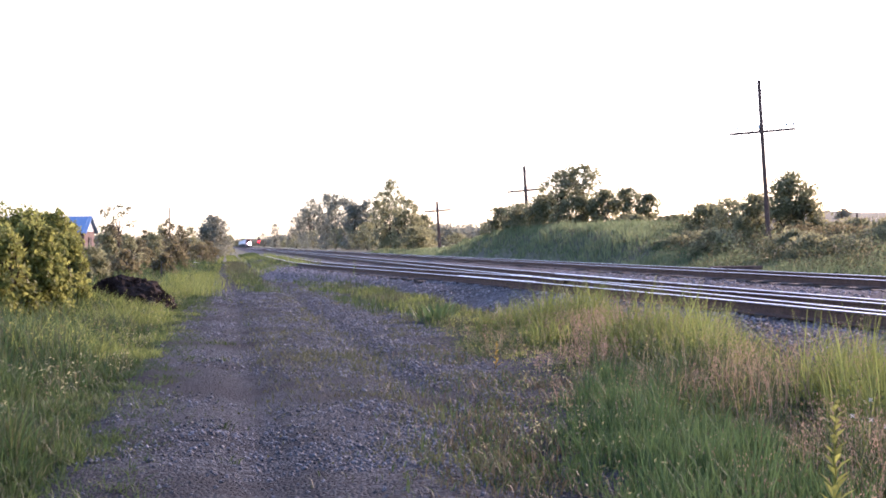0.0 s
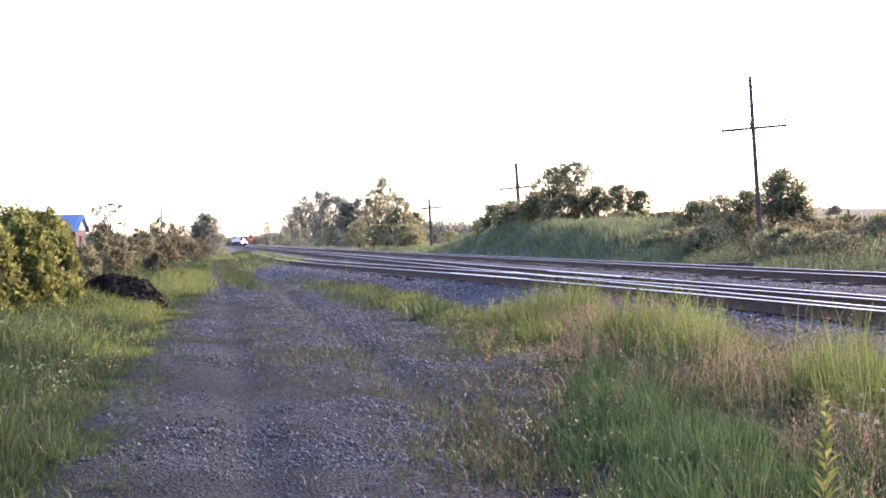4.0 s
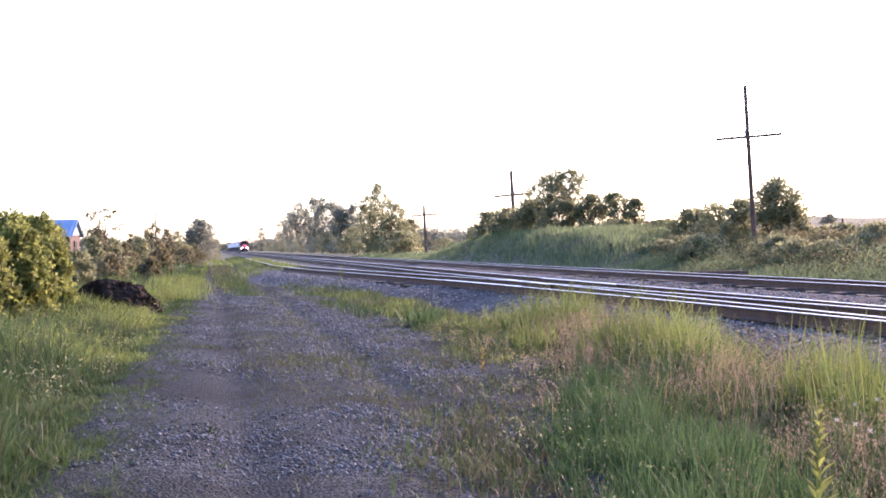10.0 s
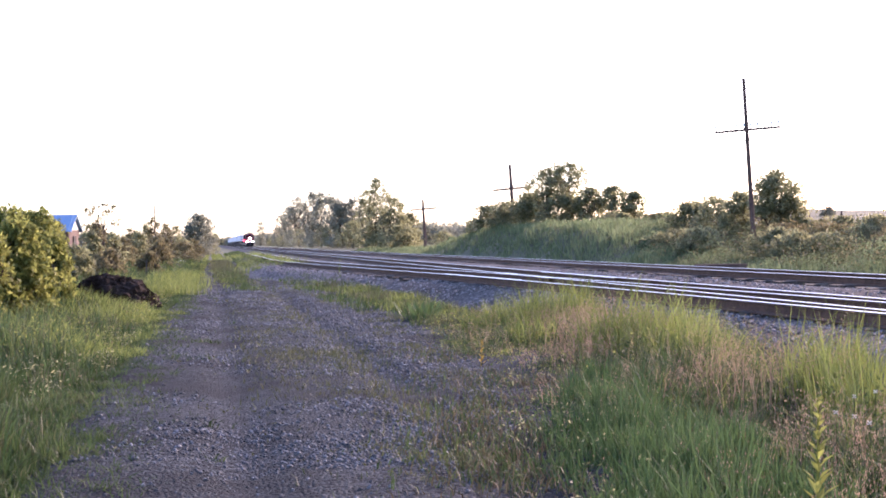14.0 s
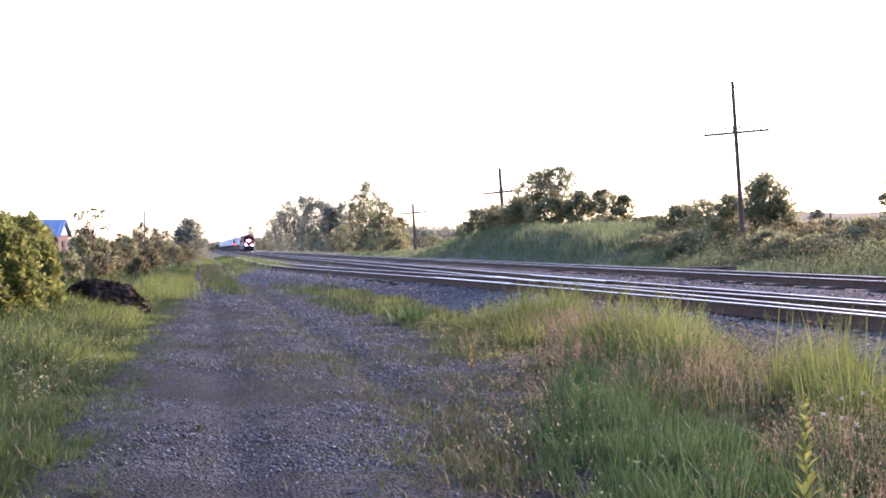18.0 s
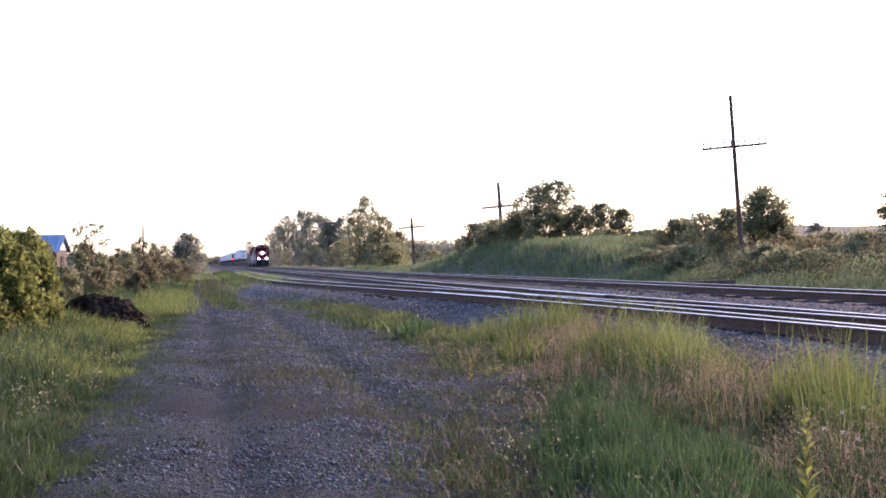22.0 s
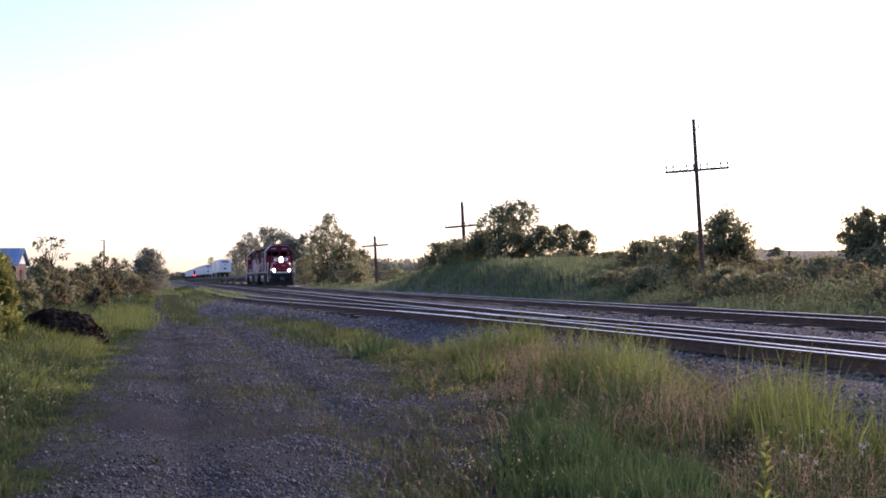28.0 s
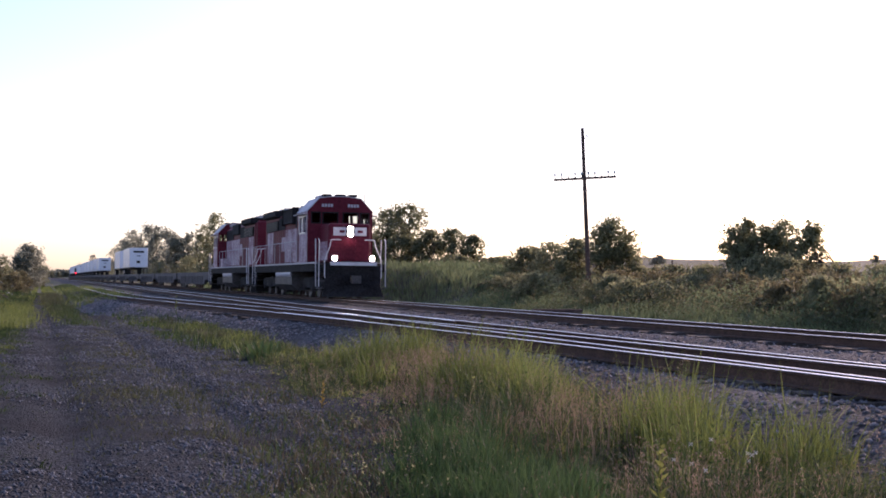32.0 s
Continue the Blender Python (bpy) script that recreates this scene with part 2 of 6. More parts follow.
def indexed_mesh(name, verts, tris, mat):
    verts, tris = np.asarray(verts, dtype=np.float32).reshape(-1, 3), np.asarray(tris, dtype=np.int32).reshape(-1, 3)
    me = bpy.data.meshes.new(name)
    me.vertices.add(len(verts))
    me.vertices.foreach_set("co", verts.ravel())
    me.loops.add(tris.size)
    me.loops.foreach_set("vertex_index", tris.ravel())
    me.polygons.add(len(tris))
    me.polygons.foreach_set("loop_start", np.arange(0, tris.size, 3, dtype=np.int32))
    me.materials.append(mat)
    me.update(calc_edges=True)
    return me


def part(name, bm, mat=None, parent=None, label="", bevel=0.0):
    """Links a bmesh (or a finished mesh) as one object under its thing."""
    if isinstance(bm, bmesh.types.BMesh):
        if bevel:
            bmesh.ops.bevel(bm, geom=bm.edges[:], offset=bevel, segments=2, affect="EDGES", profile=0.5)
        me = bpy.data.meshes.new(name)
        bm.to_mesh(me)
        bm.free()
        me.materials.append(mat)
    else:
        me = bm
    ob = new(name, me)
    if parent:
        ob.parent = parent
    if label:
        ob["label"] = label
    return ob


def box(x0, y0, z0, x1, y1, z1, bm=None):
    bm = bm or bmesh.new()
    v = bmesh.ops.create_cube(bm, size=1)["verts"]
    for p in v:
        p.co = Vector(((x0 + x1) / 2 + p.co.x * (x1 - x0), (y0 + y1) / 2 + p.co.y * (y1 - y0), (z0 + z1) / 2 + p.co.z * (z1 - z0)))
    return bm


def rod(a, b, r0, r1=None, n=8, bm=None):
    """A tapered bar from a to b."""
    bm = bm or bmesh.new()
    a, b = Vector(a), Vector(b)
    d = b - a
    m = Matrix.Translation((a + b) / 2) @ d.to_track_quat("Z", "Y").to_matrix().to_4x4()
    bmesh.ops.create_cone(bm, cap_ends=True, segments=n, radius1=r0, radius2=r0 if r1 is None else r1, depth=d.length, matrix=m)
    return bm


def prism(profile, y0, y1, bm=None):
    """An outline in x and z, drawn out along y."""
    bm = bm or bmesh.new()
    a = [bm.verts.new((x, y0, z)) for x, z in profile]
    b = [bm.verts.new((x, y1, z)) for x, z in profile]
    n = len(profile)
    for i in range(n):
        bm.faces.new((a[i], a[(i + 1) % n], b[(i + 1) % n], b[i]))
    bm.faces.new(a[::-1])
    bm.faces.new(b)
    bmesh.ops.recalc_face_normals(bm, faces=bm.faces[:])
    return bm


def smooth01(a, b, v):
    t = np.clip((v - a) / (b - a), 0, 1)
    return t * t * (3 - 2 * t)


# ---- ground ----
RAIL_Z = 0.65
NEAR_X, FAR_X, GAUGE = 8.58, 14.2, 1.37
EDGE_R = ([0, 5, 8, 11, 13, 17, 19, 21.4, 26, 33, 44, 88, 200], [0.9, 1.2, 1.7, 2.3, 2.75, 3.0, 2.85, 3.2, 3.6, 3.3, 3.1, 3.0, 2.6])
EDGE_L = ([0, 9, 20, 30, 60, 110, 200], [-0.95, -0.85, -0.85, -0.8, -0.45, -0.1, 0.2])
MEADOW_R = ([0, 5, 9, 13, 18, 21, 24, 28, 36, 44, 60, 88], [5.9, 6.1, 6.35, 6.3, 6.0, 6.0, 5.2, 5.0, 4.8, 4.2, 3.6, 3.3])


def bank(y):
    return 0.5 + 1.9 * smooth01(52, 78, y) - 1.75 * smooth01(100, 132, y)


def ground_z(x, y):
    x, y = np.asarray(x, float), np.asarray(y, float)
    r, az = np.hypot(x, y), np.degrees(np.arctan2(x, y))
    z = bank(y) * smooth01(17.3, 21.5, x)
    z = z + smooth01(300, 900, r) * smooth01(14, 23, az) * smooth01(120, 60, az) * (17.0 + 1.2 * np.sin(az * 0.35) + 0.6 * np.sin(az * 1.1))
    z = z + 0.12 * smooth01(-1.4, -4, x) + 0.5 * smooth01(-6, -25, x)
    z = z + 0.05 * np.sin(x * 1.3 + y * 0.4) * np.sin(y * 0.9) * smooth01(2.0, 4.0, np.abs(x - 1.2)) * smooth01(17.5, 16, x) * smooth01(6.5, 5.5, x)
    return z


def build_ground():
    rings = np.concatenate([[0.001], np.geomspace(1.0, 4500, 160)])
    seg = 320
    an = np.linspace(0, 2 * np.pi, seg, endpoint=False)
    X = (rings[:, None] * np.sin(an)).ravel()
    Y = (rings[:, None] * np.cos(an)).ravel()
    V = np.stack([X, Y, ground_z(X, Y) - 0.03], 1)
    i, j = np.meshgrid(np.arange(len(rings) - 1), np.arange(seg), indexing="ij")
    a, b = i * seg + j, i * seg + (j + 1) % seg
    c, d = b + seg, a + seg
    T = np.concatenate([np.stack([a, d, c], -1).reshape(-1, 3), np.stack([a, c, b], -1).reshape(-1, 3)])
    me = indexed_mesh("ground", V, T, M_GROUND)
    me.polygons.foreach_set("use_smooth", [True] * len(me.polygons))
    return tagged(new("ground", me), "wide flat meadow ground with grass and low rises", "ground", kind="structure")


ground = build_ground()


def sheet(name, xs_of, y0, y1, ny, nx, zf, mat):
    """A strip along y whose two edges are given by a function of y."""
    ys = y0 + (y1 - y0) * np.linspace(0, 1, ny) ** 1.6
    V = []
    for y in ys:
        a, b = xs_of(y)
        for k in range(nx):
            x = a + (b - a) * k / (nx - 1)
            V.append((x, y, zf(x, y)))
    F = [(i * nx + k, i * nx + k + 1, (i + 1) * nx + k + 1, (i + 1) * nx + k) for i in range(ny - 1) for k in range(nx - 1)]
    return mesh_of(name, V, F, mat, True)


def lane_z(x, y):
    rut = -0.07 * (math.exp(-((x - 0.2) / 0.26) ** 2) + math.exp(-((x - 1.9) / 0.26) ** 2))
    rut -= 0.09 * float(smooth01(0.45, 0.0, x - np.interp(y, *EDGE_L) + 0.55))
    return 0.062 + rut + 0.025 * noise.noise((x * 1.5, y * 0.7, 0)) + 0.012 * noise.noise((x * 5, y * 5, 3))


lane = part("gravel_lane", sheet("gravel_lane", lambda y: (np.interp(y, *EDGE_L) - 0.55 + 0.25 * noise.noise((y * 0.6, 1, 0)),
            np.interp(y, *EDGE_R) + 1.3 + 0.25 * noise.noise((y * 0.5, 5, 0))), -12, 125, 420, 34, lane_z, M_GRAVEL))
tagged(lane, "rutted grey gravel lane beside the railway", "lane", kind="structure")


# ---- railway ----
def turnout(y):
    """How far the siding's centre line has left the near track at y."""
    d = 0.000966 * (min(y, 34.0) + 5.0) ** 2
    if y > 34:
        d += 0.092 * (min(y, 56) - 34)
    if y > 56:
        u = min(y, 78) - 56
        d += 0.092 * (u - u * u / 44)
    return d


def bed_z(x, y):
    left = np.interp(y, [-60, 15, 30, 45, 60, 80, 110, 135, 1600], [7.2, 7.2, 6.8, 4.9, 3.2, 2.9, 2.9, 6.9, 6.9])
    up = float(smooth01(left - 2.1, left, x)) * float(smooth01(17.4, 15.7, x))
    dip = 0.16 * math.exp(-((x - 11.4) / 0.8) ** 2) + (0.12 * math.exp(-((x - 6.3) / 0.6) ** 2) if y > 70 else 0)
    return -0.08 + up * (0.53 - dip) + (0.03 * noise.noise((x * 2.5, y * 2.5, 7)) if y < 120 else 0)


ballast = part("ballast_bed", sheet("ballast_bed", lambda y: (np.interp(y, [-60, 15, 30, 45, 60, 80, 110, 135, 1600], [4.8, 4.8, 4.4, 2.7, 1.2, 0.9, 0.9, 4.6, 4.6]), 17.8),
               -40, 1600, 420, 60, bed_z, M_BALLAST))
tagged(ballast, "bed of grey crushed stone under the tracks", "ballast", kind="structure")

RAIL_PROFILE = [(-0.07, 0), (0.07, 0), (0.07, 0.012), (0.012, 0.035), (0.012, 0.125), (0.036, 0.135), (0.036, 0.1625), (0.025, 0.168), (-0.025, 0.168), (-0.036, 0.1625), (-0.036, 0.135), (-0.012, 0.125), (-0.012, 0.035), (-0.07, 0.012)]


def rail_mesh(xf, ys, worn=(6, 7, 8)):
    """A rail along the line x = xf(y): rusty web and foot, bright worn head."""
    V, F, mats = [], [], []
    n = len(RAIL_PROFILE)
    for y in ys:
        V += [(xf(y) + px, y, RAIL_Z - 0.168 + pz) for px, pz in RAIL_PROFILE]
    for i in range(len(ys) - 1):
        for k in range(n):
            F.append((i * n + k, i * n + (k + 1) % n, (i + 1) * n + (k + 1) % n, (i + 1) * n + k))
            mats.append(1 if k in worn else 0)
    F += [tuple(range(n)), tuple(range((len(ys) - 1) * n, len(ys) * n))[::-1]]
    me = mesh_of("rail", V, F, M_RUST)
    me.materials.append(M_RAIL)
    me.polygons.foreach_set("material_index", mats + [0, 0])
    return me


def spread(a, b, step):
    return [a + (b - a) * i / max(1, round((b - a) / step)) for i in range(max(1, round((b - a) / step)) + 1)]


LONG = spread(-40, 100, 5) + spread(125, 1600, 60)
far_track = tagged(new("railway_track"), "straight main track with worn shiny rails on dark ties", "railway track", "tracks")
near_track = tagged(new("railway_track"), "near track with switch rails joining the siding", "railway track", "tracks")
siding = tagged(new("railway_track"), "weed-grown siding curving away from the near track", "railway track", "tracks")
for s in (-1, 1):
    part("rail", rail_mesh(lambda y: FAR_X + s * GAUGE / 2, LONG), M_RUST, far_track)
part("rail", rail_mesh(lambda y: NEAR_X + GAUGE / 2, LONG), M_RUST, near_track)
FROG = 32.8
part("rail", rail_mesh(lambda y: NEAR_X - GAUGE / 2, [-5] + spread(0, FROG - 0.6, 2)), M_RUST, near_track)
part("rail", rail_mesh(lambda y: NEAR_X - GAUGE / 2, [FROG + 1.1] + LONG[16:]), M_RUST, near_track)
part("rail", rail_mesh(lambda y: NEAR_X - GAUGE / 2 - turnout(y) + 0.0, spread(-40, 90, 1.5) + spread(95, 140, 5)), M_RUST, siding)
part("rail", rail_mesh(lambda y: NEAR_X + GAUGE / 2 - turnout(y) - 0.02, spread(-2, FROG - 0.9, 2)), M_RUST, siding)
part("rail", rail_mesh(lambda y: NEAR_X + GAUGE / 2 - turnout(y), spread(FROG + 0.9, 90, 1.5) + spread(95, 140, 5)), M_RUST, siding)
# wing rails and guard rails of the frog
part("wing_rail", rail_mesh(lambda y: NEAR_X - GAUGE / 2 + 0.06 + 0.010 * (y - FROG) ** 2 * (1 if y < FROG else 0.6), spread(FROG - 1.5, FROG + 3, 0.5)), M_RUST, near_track)
part("wing_rail", rail_mesh(lambda y: NEAR_X - GAUGE / 2 - 0.09 - 0.012 * max(0, y - FROG) ** 2, spread(FROG - 2.5, FROG + 3, 0.5)), M_RUST, near_track)
part("guard_rail", rail_mesh(lambda y: NEAR_X + GAUGE / 2 - 0.1 - 0.004 * (y - FROG) ** 2, spread(FROG - 3.5, FROG + 3.5, 0.5)), M_RUST, near_track)
part("guard_rail", rail_mesh(lambda y: NEAR_X - GAUGE / 2 - turnout(y) + 0.1 + 0.004 * (y - FROG) ** 2, spread(FROG - 3.5, FROG + 3.5, 0.5)), M_RUST, siding)


# ---- plants ----
rng = np.random.default_rng(7)


def unit(n):
    v = rng.normal(size=(n, 3))
    return v / np.linalg.norm(v, axis=1)[:, None]


def leaf_cards(centres, size):
    """Small pointed leaves, each a folded four-cornered card, at the given places."""
    n = len(centres)
    a, b = unit(n), unit(n)
    b = np.cross(a, b)
    b /= np.maximum(np.linalg.norm(b, axis=1), 1e-6)[:, None]
    s = (size * rng.uniform(0.6, 1.3, n))[:, None]
    c = np.asarray(centres)
    return np.stack([c - a * s, c + b * s * 0.45, c + a * s, c - b * s * 0.45], 1)


def clump_points(centre, radii, n, shell=0.25):
    """Points in an ellipsoid, thicker towards its skin."""
    d = np.clip(rng.normal(size=(n, 3)), -1.75, 1.75) * (0.42 + shell * 0.3)
    return np.asarray(centre) + d * np.asarray(radii)


def limbs(segments, mat):
    """Tapering three-sided branches, from rows of (start, end, thick, thin)."""
    A, B = np.array([q[0] for q in segments]), np.array([q[1] for q in segments])
    ra, rb = np.array([q[2] for q in segments])[:, None, None], np.array([q[3] for q in segments])[:, None, None]
    d = B - A
    d = d / np.maximum(np.linalg.norm(d, axis=1), 1e-6)[:, None]
    u = np.cross(d, np.where(np.abs(d[:, 2:3]) > 0.9, [[1.0, 0, 0]], [[0, 0, 1.0]]))
    u = u / np.maximum(np.linalg.norm(u, axis=1), 1e-6)[:, None]
    v = np.cross(d, u)
    an = np.arange(3) * 2 * np.pi / 3
    ring = np.cos(an)[None, :, None] * u[:, None] + np.sin(an)[None, :, None] * v[:, None]
    V = np.concatenate([A[:, None] + ring * ra, B[:, None] + ring * rb], 1).reshape(-1, 3)
    k = np.arange(3)
    one = np.concatenate([np.stack([k, (k + 1) % 3, 3 + (k + 1) % 3], 1), np.stack([k, 3 + (k + 1) % 3, 3 + k], 1)])
    return indexed_mesh("trunk", V, (one[None] + 6 * np.arange(len(A))[:, None, None]).reshape(-1, 3), mat)


def bent(a, b, r0, r1, kink=0.07):
    a, b = np.asarray(a, float), np.asarray(b, float)
    mid = (a + b) / 2 + rng.normal(size=3) * np.linalg.norm(b - a) * kink
    return [(a, mid, r0, (r0 + r1) / 2), (mid, b, (r0 + r1) / 2, r1)]


def tree(name, x, y, h, w, leaves=3500, size=0.12, mat=None, label="", group="", low=0.25, lumps=26, z=None, category="tree", depth=None, loose=(0.08, 0.23)):
    """Stems, limbs and twigs with sprays of leaves along them and gaps between. low: where the crown begins, as a share of the height."""
    z = float(ground_z(x, y)) if z is None else z
    depth = depth or w
    root = tagged(new(name), label, category, group)
    root.location = (x, y, z - 0.05)
    bushy = low <= 0.15
    top = h * (0.6 if bushy else 0.8)
    segs, spines = [], []
    for k in range(4 if bushy else 1):
        lean = np.array([rng.normal() * 0.3 * w, rng.normal() * 0.3 * depth]) if bushy else rng.normal(size=2) * 0.05 * h
        foot = np.array([0.0, 0.0, -0.1])
        knee = np.array([lean[0] * 0.5, lean[1] * 0.5, top * 0.5])
        tip = np.array([lean[0], lean[1], top * rng.uniform(0.85, 1.0)])
        thick = (0.011 if bushy else 0.022) * h + 0.02
        segs += bent(foot, knee, thick, thick * 0.65) + bent(knee, tip, thick * 0.65, thick * 0.2)
        spines.append((foot, knee, tip))
    pts, count = [], int(lumps * 1.9)
    for k in range(count):
        an, q = rng.uniform(0, 2 * np.pi), rng.uniform(0, 1) ** (1.15 if bushy else 0.9)
        env = math.sqrt(max(0.05, 1 - q * q)) if bushy else math.sqrt(max(0.05, 1 - (1.9 * q - 0.85) ** 2))
        rr = rng.uniform(0.05, 1.0) ** 0.55 * env * rng.uniform(0.85, 1.12)
        c = np.array([math.cos(an) * rr * w / 2, math.sin(an) * rr * depth / 2, h * (low + (0.96 - low) * q)])
        r = min(w, h * 1.4) * rng.uniform(*loose)
        m = max(14, int(leaves * 0.8 / count * rng.uniform(0.5, 1.5)))
        sp = spines[k % len(spines)]
        f = float(np.clip(c[2] * rng.uniform(0.35, 0.85) / max(sp[2][2], 0.1), 0.06, 0.95))
        start = sp[0] + (sp[1] - sp[0]) * f * 2 if f < 0.5 else sp[1] + (sp[2] - sp[1]) * (f * 2 - 1)
        segs += bent(start, c, 0.005 * h + 0.006, 0.004)
        out = np.array([c[0], c[1], 0]) / max(w, 0.1) * 1.3 + (0, 0, 0.4)
        for d in unit(7) + out:
            d = d / np.linalg.norm(d)
            reach = r * rng.uniform(0.7, 1.75)
            t = rng.uniform(0.1, 1.0, max(2, m // 8)) ** 0.8
            p = c + d * reach * t[:, None] + rng.normal(size=(len(t), 3)) * (r * 0.27 * (1.3 - 0.6 * t))[:, None]
            pts.append(p[(p[:, 2] > 0.03) & (p[:, 2] < h * rng.uniform(0.97, 1.1))])
            if rng.uniform() < (0.45 if h < 7 else 0.12):
                segs.append((c, c + d * reach * 0.85, 0.003 + 0.0012 * h, 0.002))
        pts.append(clump_points(c, (r * 1.2, r * 1.2, r), m // 6))
    part("trunk", limbs(segs, M_BARK), None, root)
    part("crown", fast_mesh("crown", leaf_cards(np.concatenate(pts), size * 1.02), 4, mat or M_LEAF), None, root)
    return root


def at(az, d):
    return d * math.sin(radians(az)), d * math.cos(radians(az))


def top_h(az, d, el):
    x, y = at(az, d)
    return 1.55 + d * math.tan(radians(el)) - float(ground_z(x, y))


def plant(az, d, el, width_deg, **kw):
    """A tree or bush at a bearing from the lane, as high and wide as it looks from there."""
    if az > 1:
        d = max(d, (20.5 + d * math.tan(radians(width_deg / 2))) / math.sin(radians(az)))
    x, y = at(az, d)
    return tree(kw.pop("name", "bush"), x, y, top_h(az, d, el), 2 * d * math.tan(radians(width_deg / 2)), **kw)


BUSHES, TREES = "bushes along the railway", "trees beside the railway"
# the leafy hedge on the meadow side of the lane
for az, d, el, wd in ((-11.8, 30, 1.8, 3.6), (-9.6, 30, 1.75, 3.0), (-8.2, 30.5, 1.7, 2.6), (-7.3, 31, 1.55, 2.2), (-6.6, 32, 1.2, 1.7), (-7.9, 28, 1.1, 2.6), (-9.4, 27, 0.9, 2.8), (-6.6, 30, 0.6, 1.6)):
    plant(az, d, el, wd, leaves=20000, size=0.058, mat=M_LEAF_Y, low=0.02, lumps=60, loose=(0.1, 0.2), label="rounded leafy shrub with yellow-green leaves beside the lane", group="hedge shrubs", category="bush")
plant(-4.55, 62, 2.15, 1.5, name="sapling", leaves=620, size=0.075, mat=M_SCRUB, low=0.4, lumps=11, loose=(0.05, 0.16), label="thin young tree with sparse leaves", group=TREES)
for k, (az, d, el, wd) in enumerate(((-4.95, 60, 0.7, 1.0), (-3.75, 78, 0.35, 1.2), (-3.0, 85, 0.55, 1.1), (-2.2, 80, 0.2, 1.0), (-1.6, 125, 0.92, 0.75), (-1.2, 110, 0.15, 1.0), (-3.3, 115, 0.6, 1.2), (-0.75, 150, 0.25, 0.8), (-0.2, 210, 0.3, 0.6), (-4.3, 58, -0.1, 1.3), (-5.6, 50, 0.1, 1.5), (-2.6, 62, -0.3, 1.0), (-5.05, 66, 1.0, 1.0), (-4.75, 63, 1.0, 1.2), (-4.1, 74, 0.6, 1.2), (-3.35, 96, 0.8, 1.0), (-2.75, 102, 0.95, 0.8), (-1.9, 122, 0.95, 0.8), (-1.3, 140, 0.55, 0.9), (-2.3, 90, 0.5, 1.0), (0.1, 230, 0.5, 0.7))):
    plant(az, d, el, wd, leaves=3000, size=0.08, mat=(M_LEAF, M_SCRUB)[k % 2], low=0.03, lumps=26, label=("dull green bush", "brownish bush")[k % 2] + " in the rough beside the lane", group="lane bushes", category="bush")
plant(-2.45, 95, 1.25, 0.9, name="sapling", leaves=700, size=0.09, mat=M_SCRUB, low=0.3, lumps=20, loose=(0.05, 0.13), label="thin half-bare young tree", group=TREES)
plant(-0.5, 190, 1.28, 1.5, name="tree", leaves=11000, size=0.16, mat=M_LEAF_HAZE, low=0.05, lumps=46, label="round dense tree at the far end of the lane", group=TREES)
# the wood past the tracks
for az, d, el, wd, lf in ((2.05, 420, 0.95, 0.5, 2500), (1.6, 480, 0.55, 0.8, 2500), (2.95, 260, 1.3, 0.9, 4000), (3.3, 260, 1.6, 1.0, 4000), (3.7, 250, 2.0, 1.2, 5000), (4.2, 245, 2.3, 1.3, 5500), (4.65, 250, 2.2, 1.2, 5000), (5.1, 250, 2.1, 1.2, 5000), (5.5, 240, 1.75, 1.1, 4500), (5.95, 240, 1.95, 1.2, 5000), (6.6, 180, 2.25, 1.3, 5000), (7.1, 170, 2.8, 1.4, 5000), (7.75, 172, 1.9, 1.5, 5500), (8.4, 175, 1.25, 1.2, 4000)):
    plant(az, d, el, wd, name="tree", leaves=lf, size=0.25 if d > 200 else 0.17, mat=M_LEAF_HAZE if d > 200 else M_LEAF, low=0.04, lumps=40, label="leafy tree in the wood past the tracks", group="wood past the tracks")
for az, d, el, wd in ((2.9, 215, 0.55, 1.2), (4.1, 200, 0.7, 1.6), (5.1, 190, 0.75, 1.5), (6.0, 175, 0.9, 1.4), (7.2, 150, 1.1, 1.9), (8.1, 150, 0.7, 1.4), (3.3, 240, 0.6, 1.4)):
    plant(az, d, el, wd, leaves=4000, size=0.15, mat=M_LEAF, low=0.02, lumps=26, label="broad green bush at the wood's edge", group=BUSHES, category="bush")
# the thicket round the second pole
for az, d, el, wd, lf, low in ((11.8, 104, 1.45, 1.6, 4500, 0.03), (12.6, 101, 1.6, 1.8, 5000, 0.03), (13.6, 99, 2.0, 2.0, 6000, 0.03), (14.3, 97, 3.05, 1.7, 3000, 0.3), (15.2, 96, 3.35, 2.0, 3600, 0.32), (15.1, 94, 1.9, 2.2, 6000, 0.03), (16.3, 93, 2.2, 1.6, 4500, 0.05), (17.2, 92, 2.3, 1.2, 2400, 0.2), (18.1, 92, 2.0, 1.1, 2200, 0.2), (17.4, 88, 1.1, 2.2, 4500, 0.03), (19.2, 84, 1.05, 2.0, 4500, 0.03)):
    plant(az, d, el, wd, name="tree" if low > 0.15 else "bush", leaves=lf, size=0.12, low=low, lumps=30, label="tall loose tree above the thicket" if low > 0.15 else "dense green bush on the grassy bank", group=TREES if low > 0.15 else BUSHES, category="tree" if low > 0.15 else "bush")
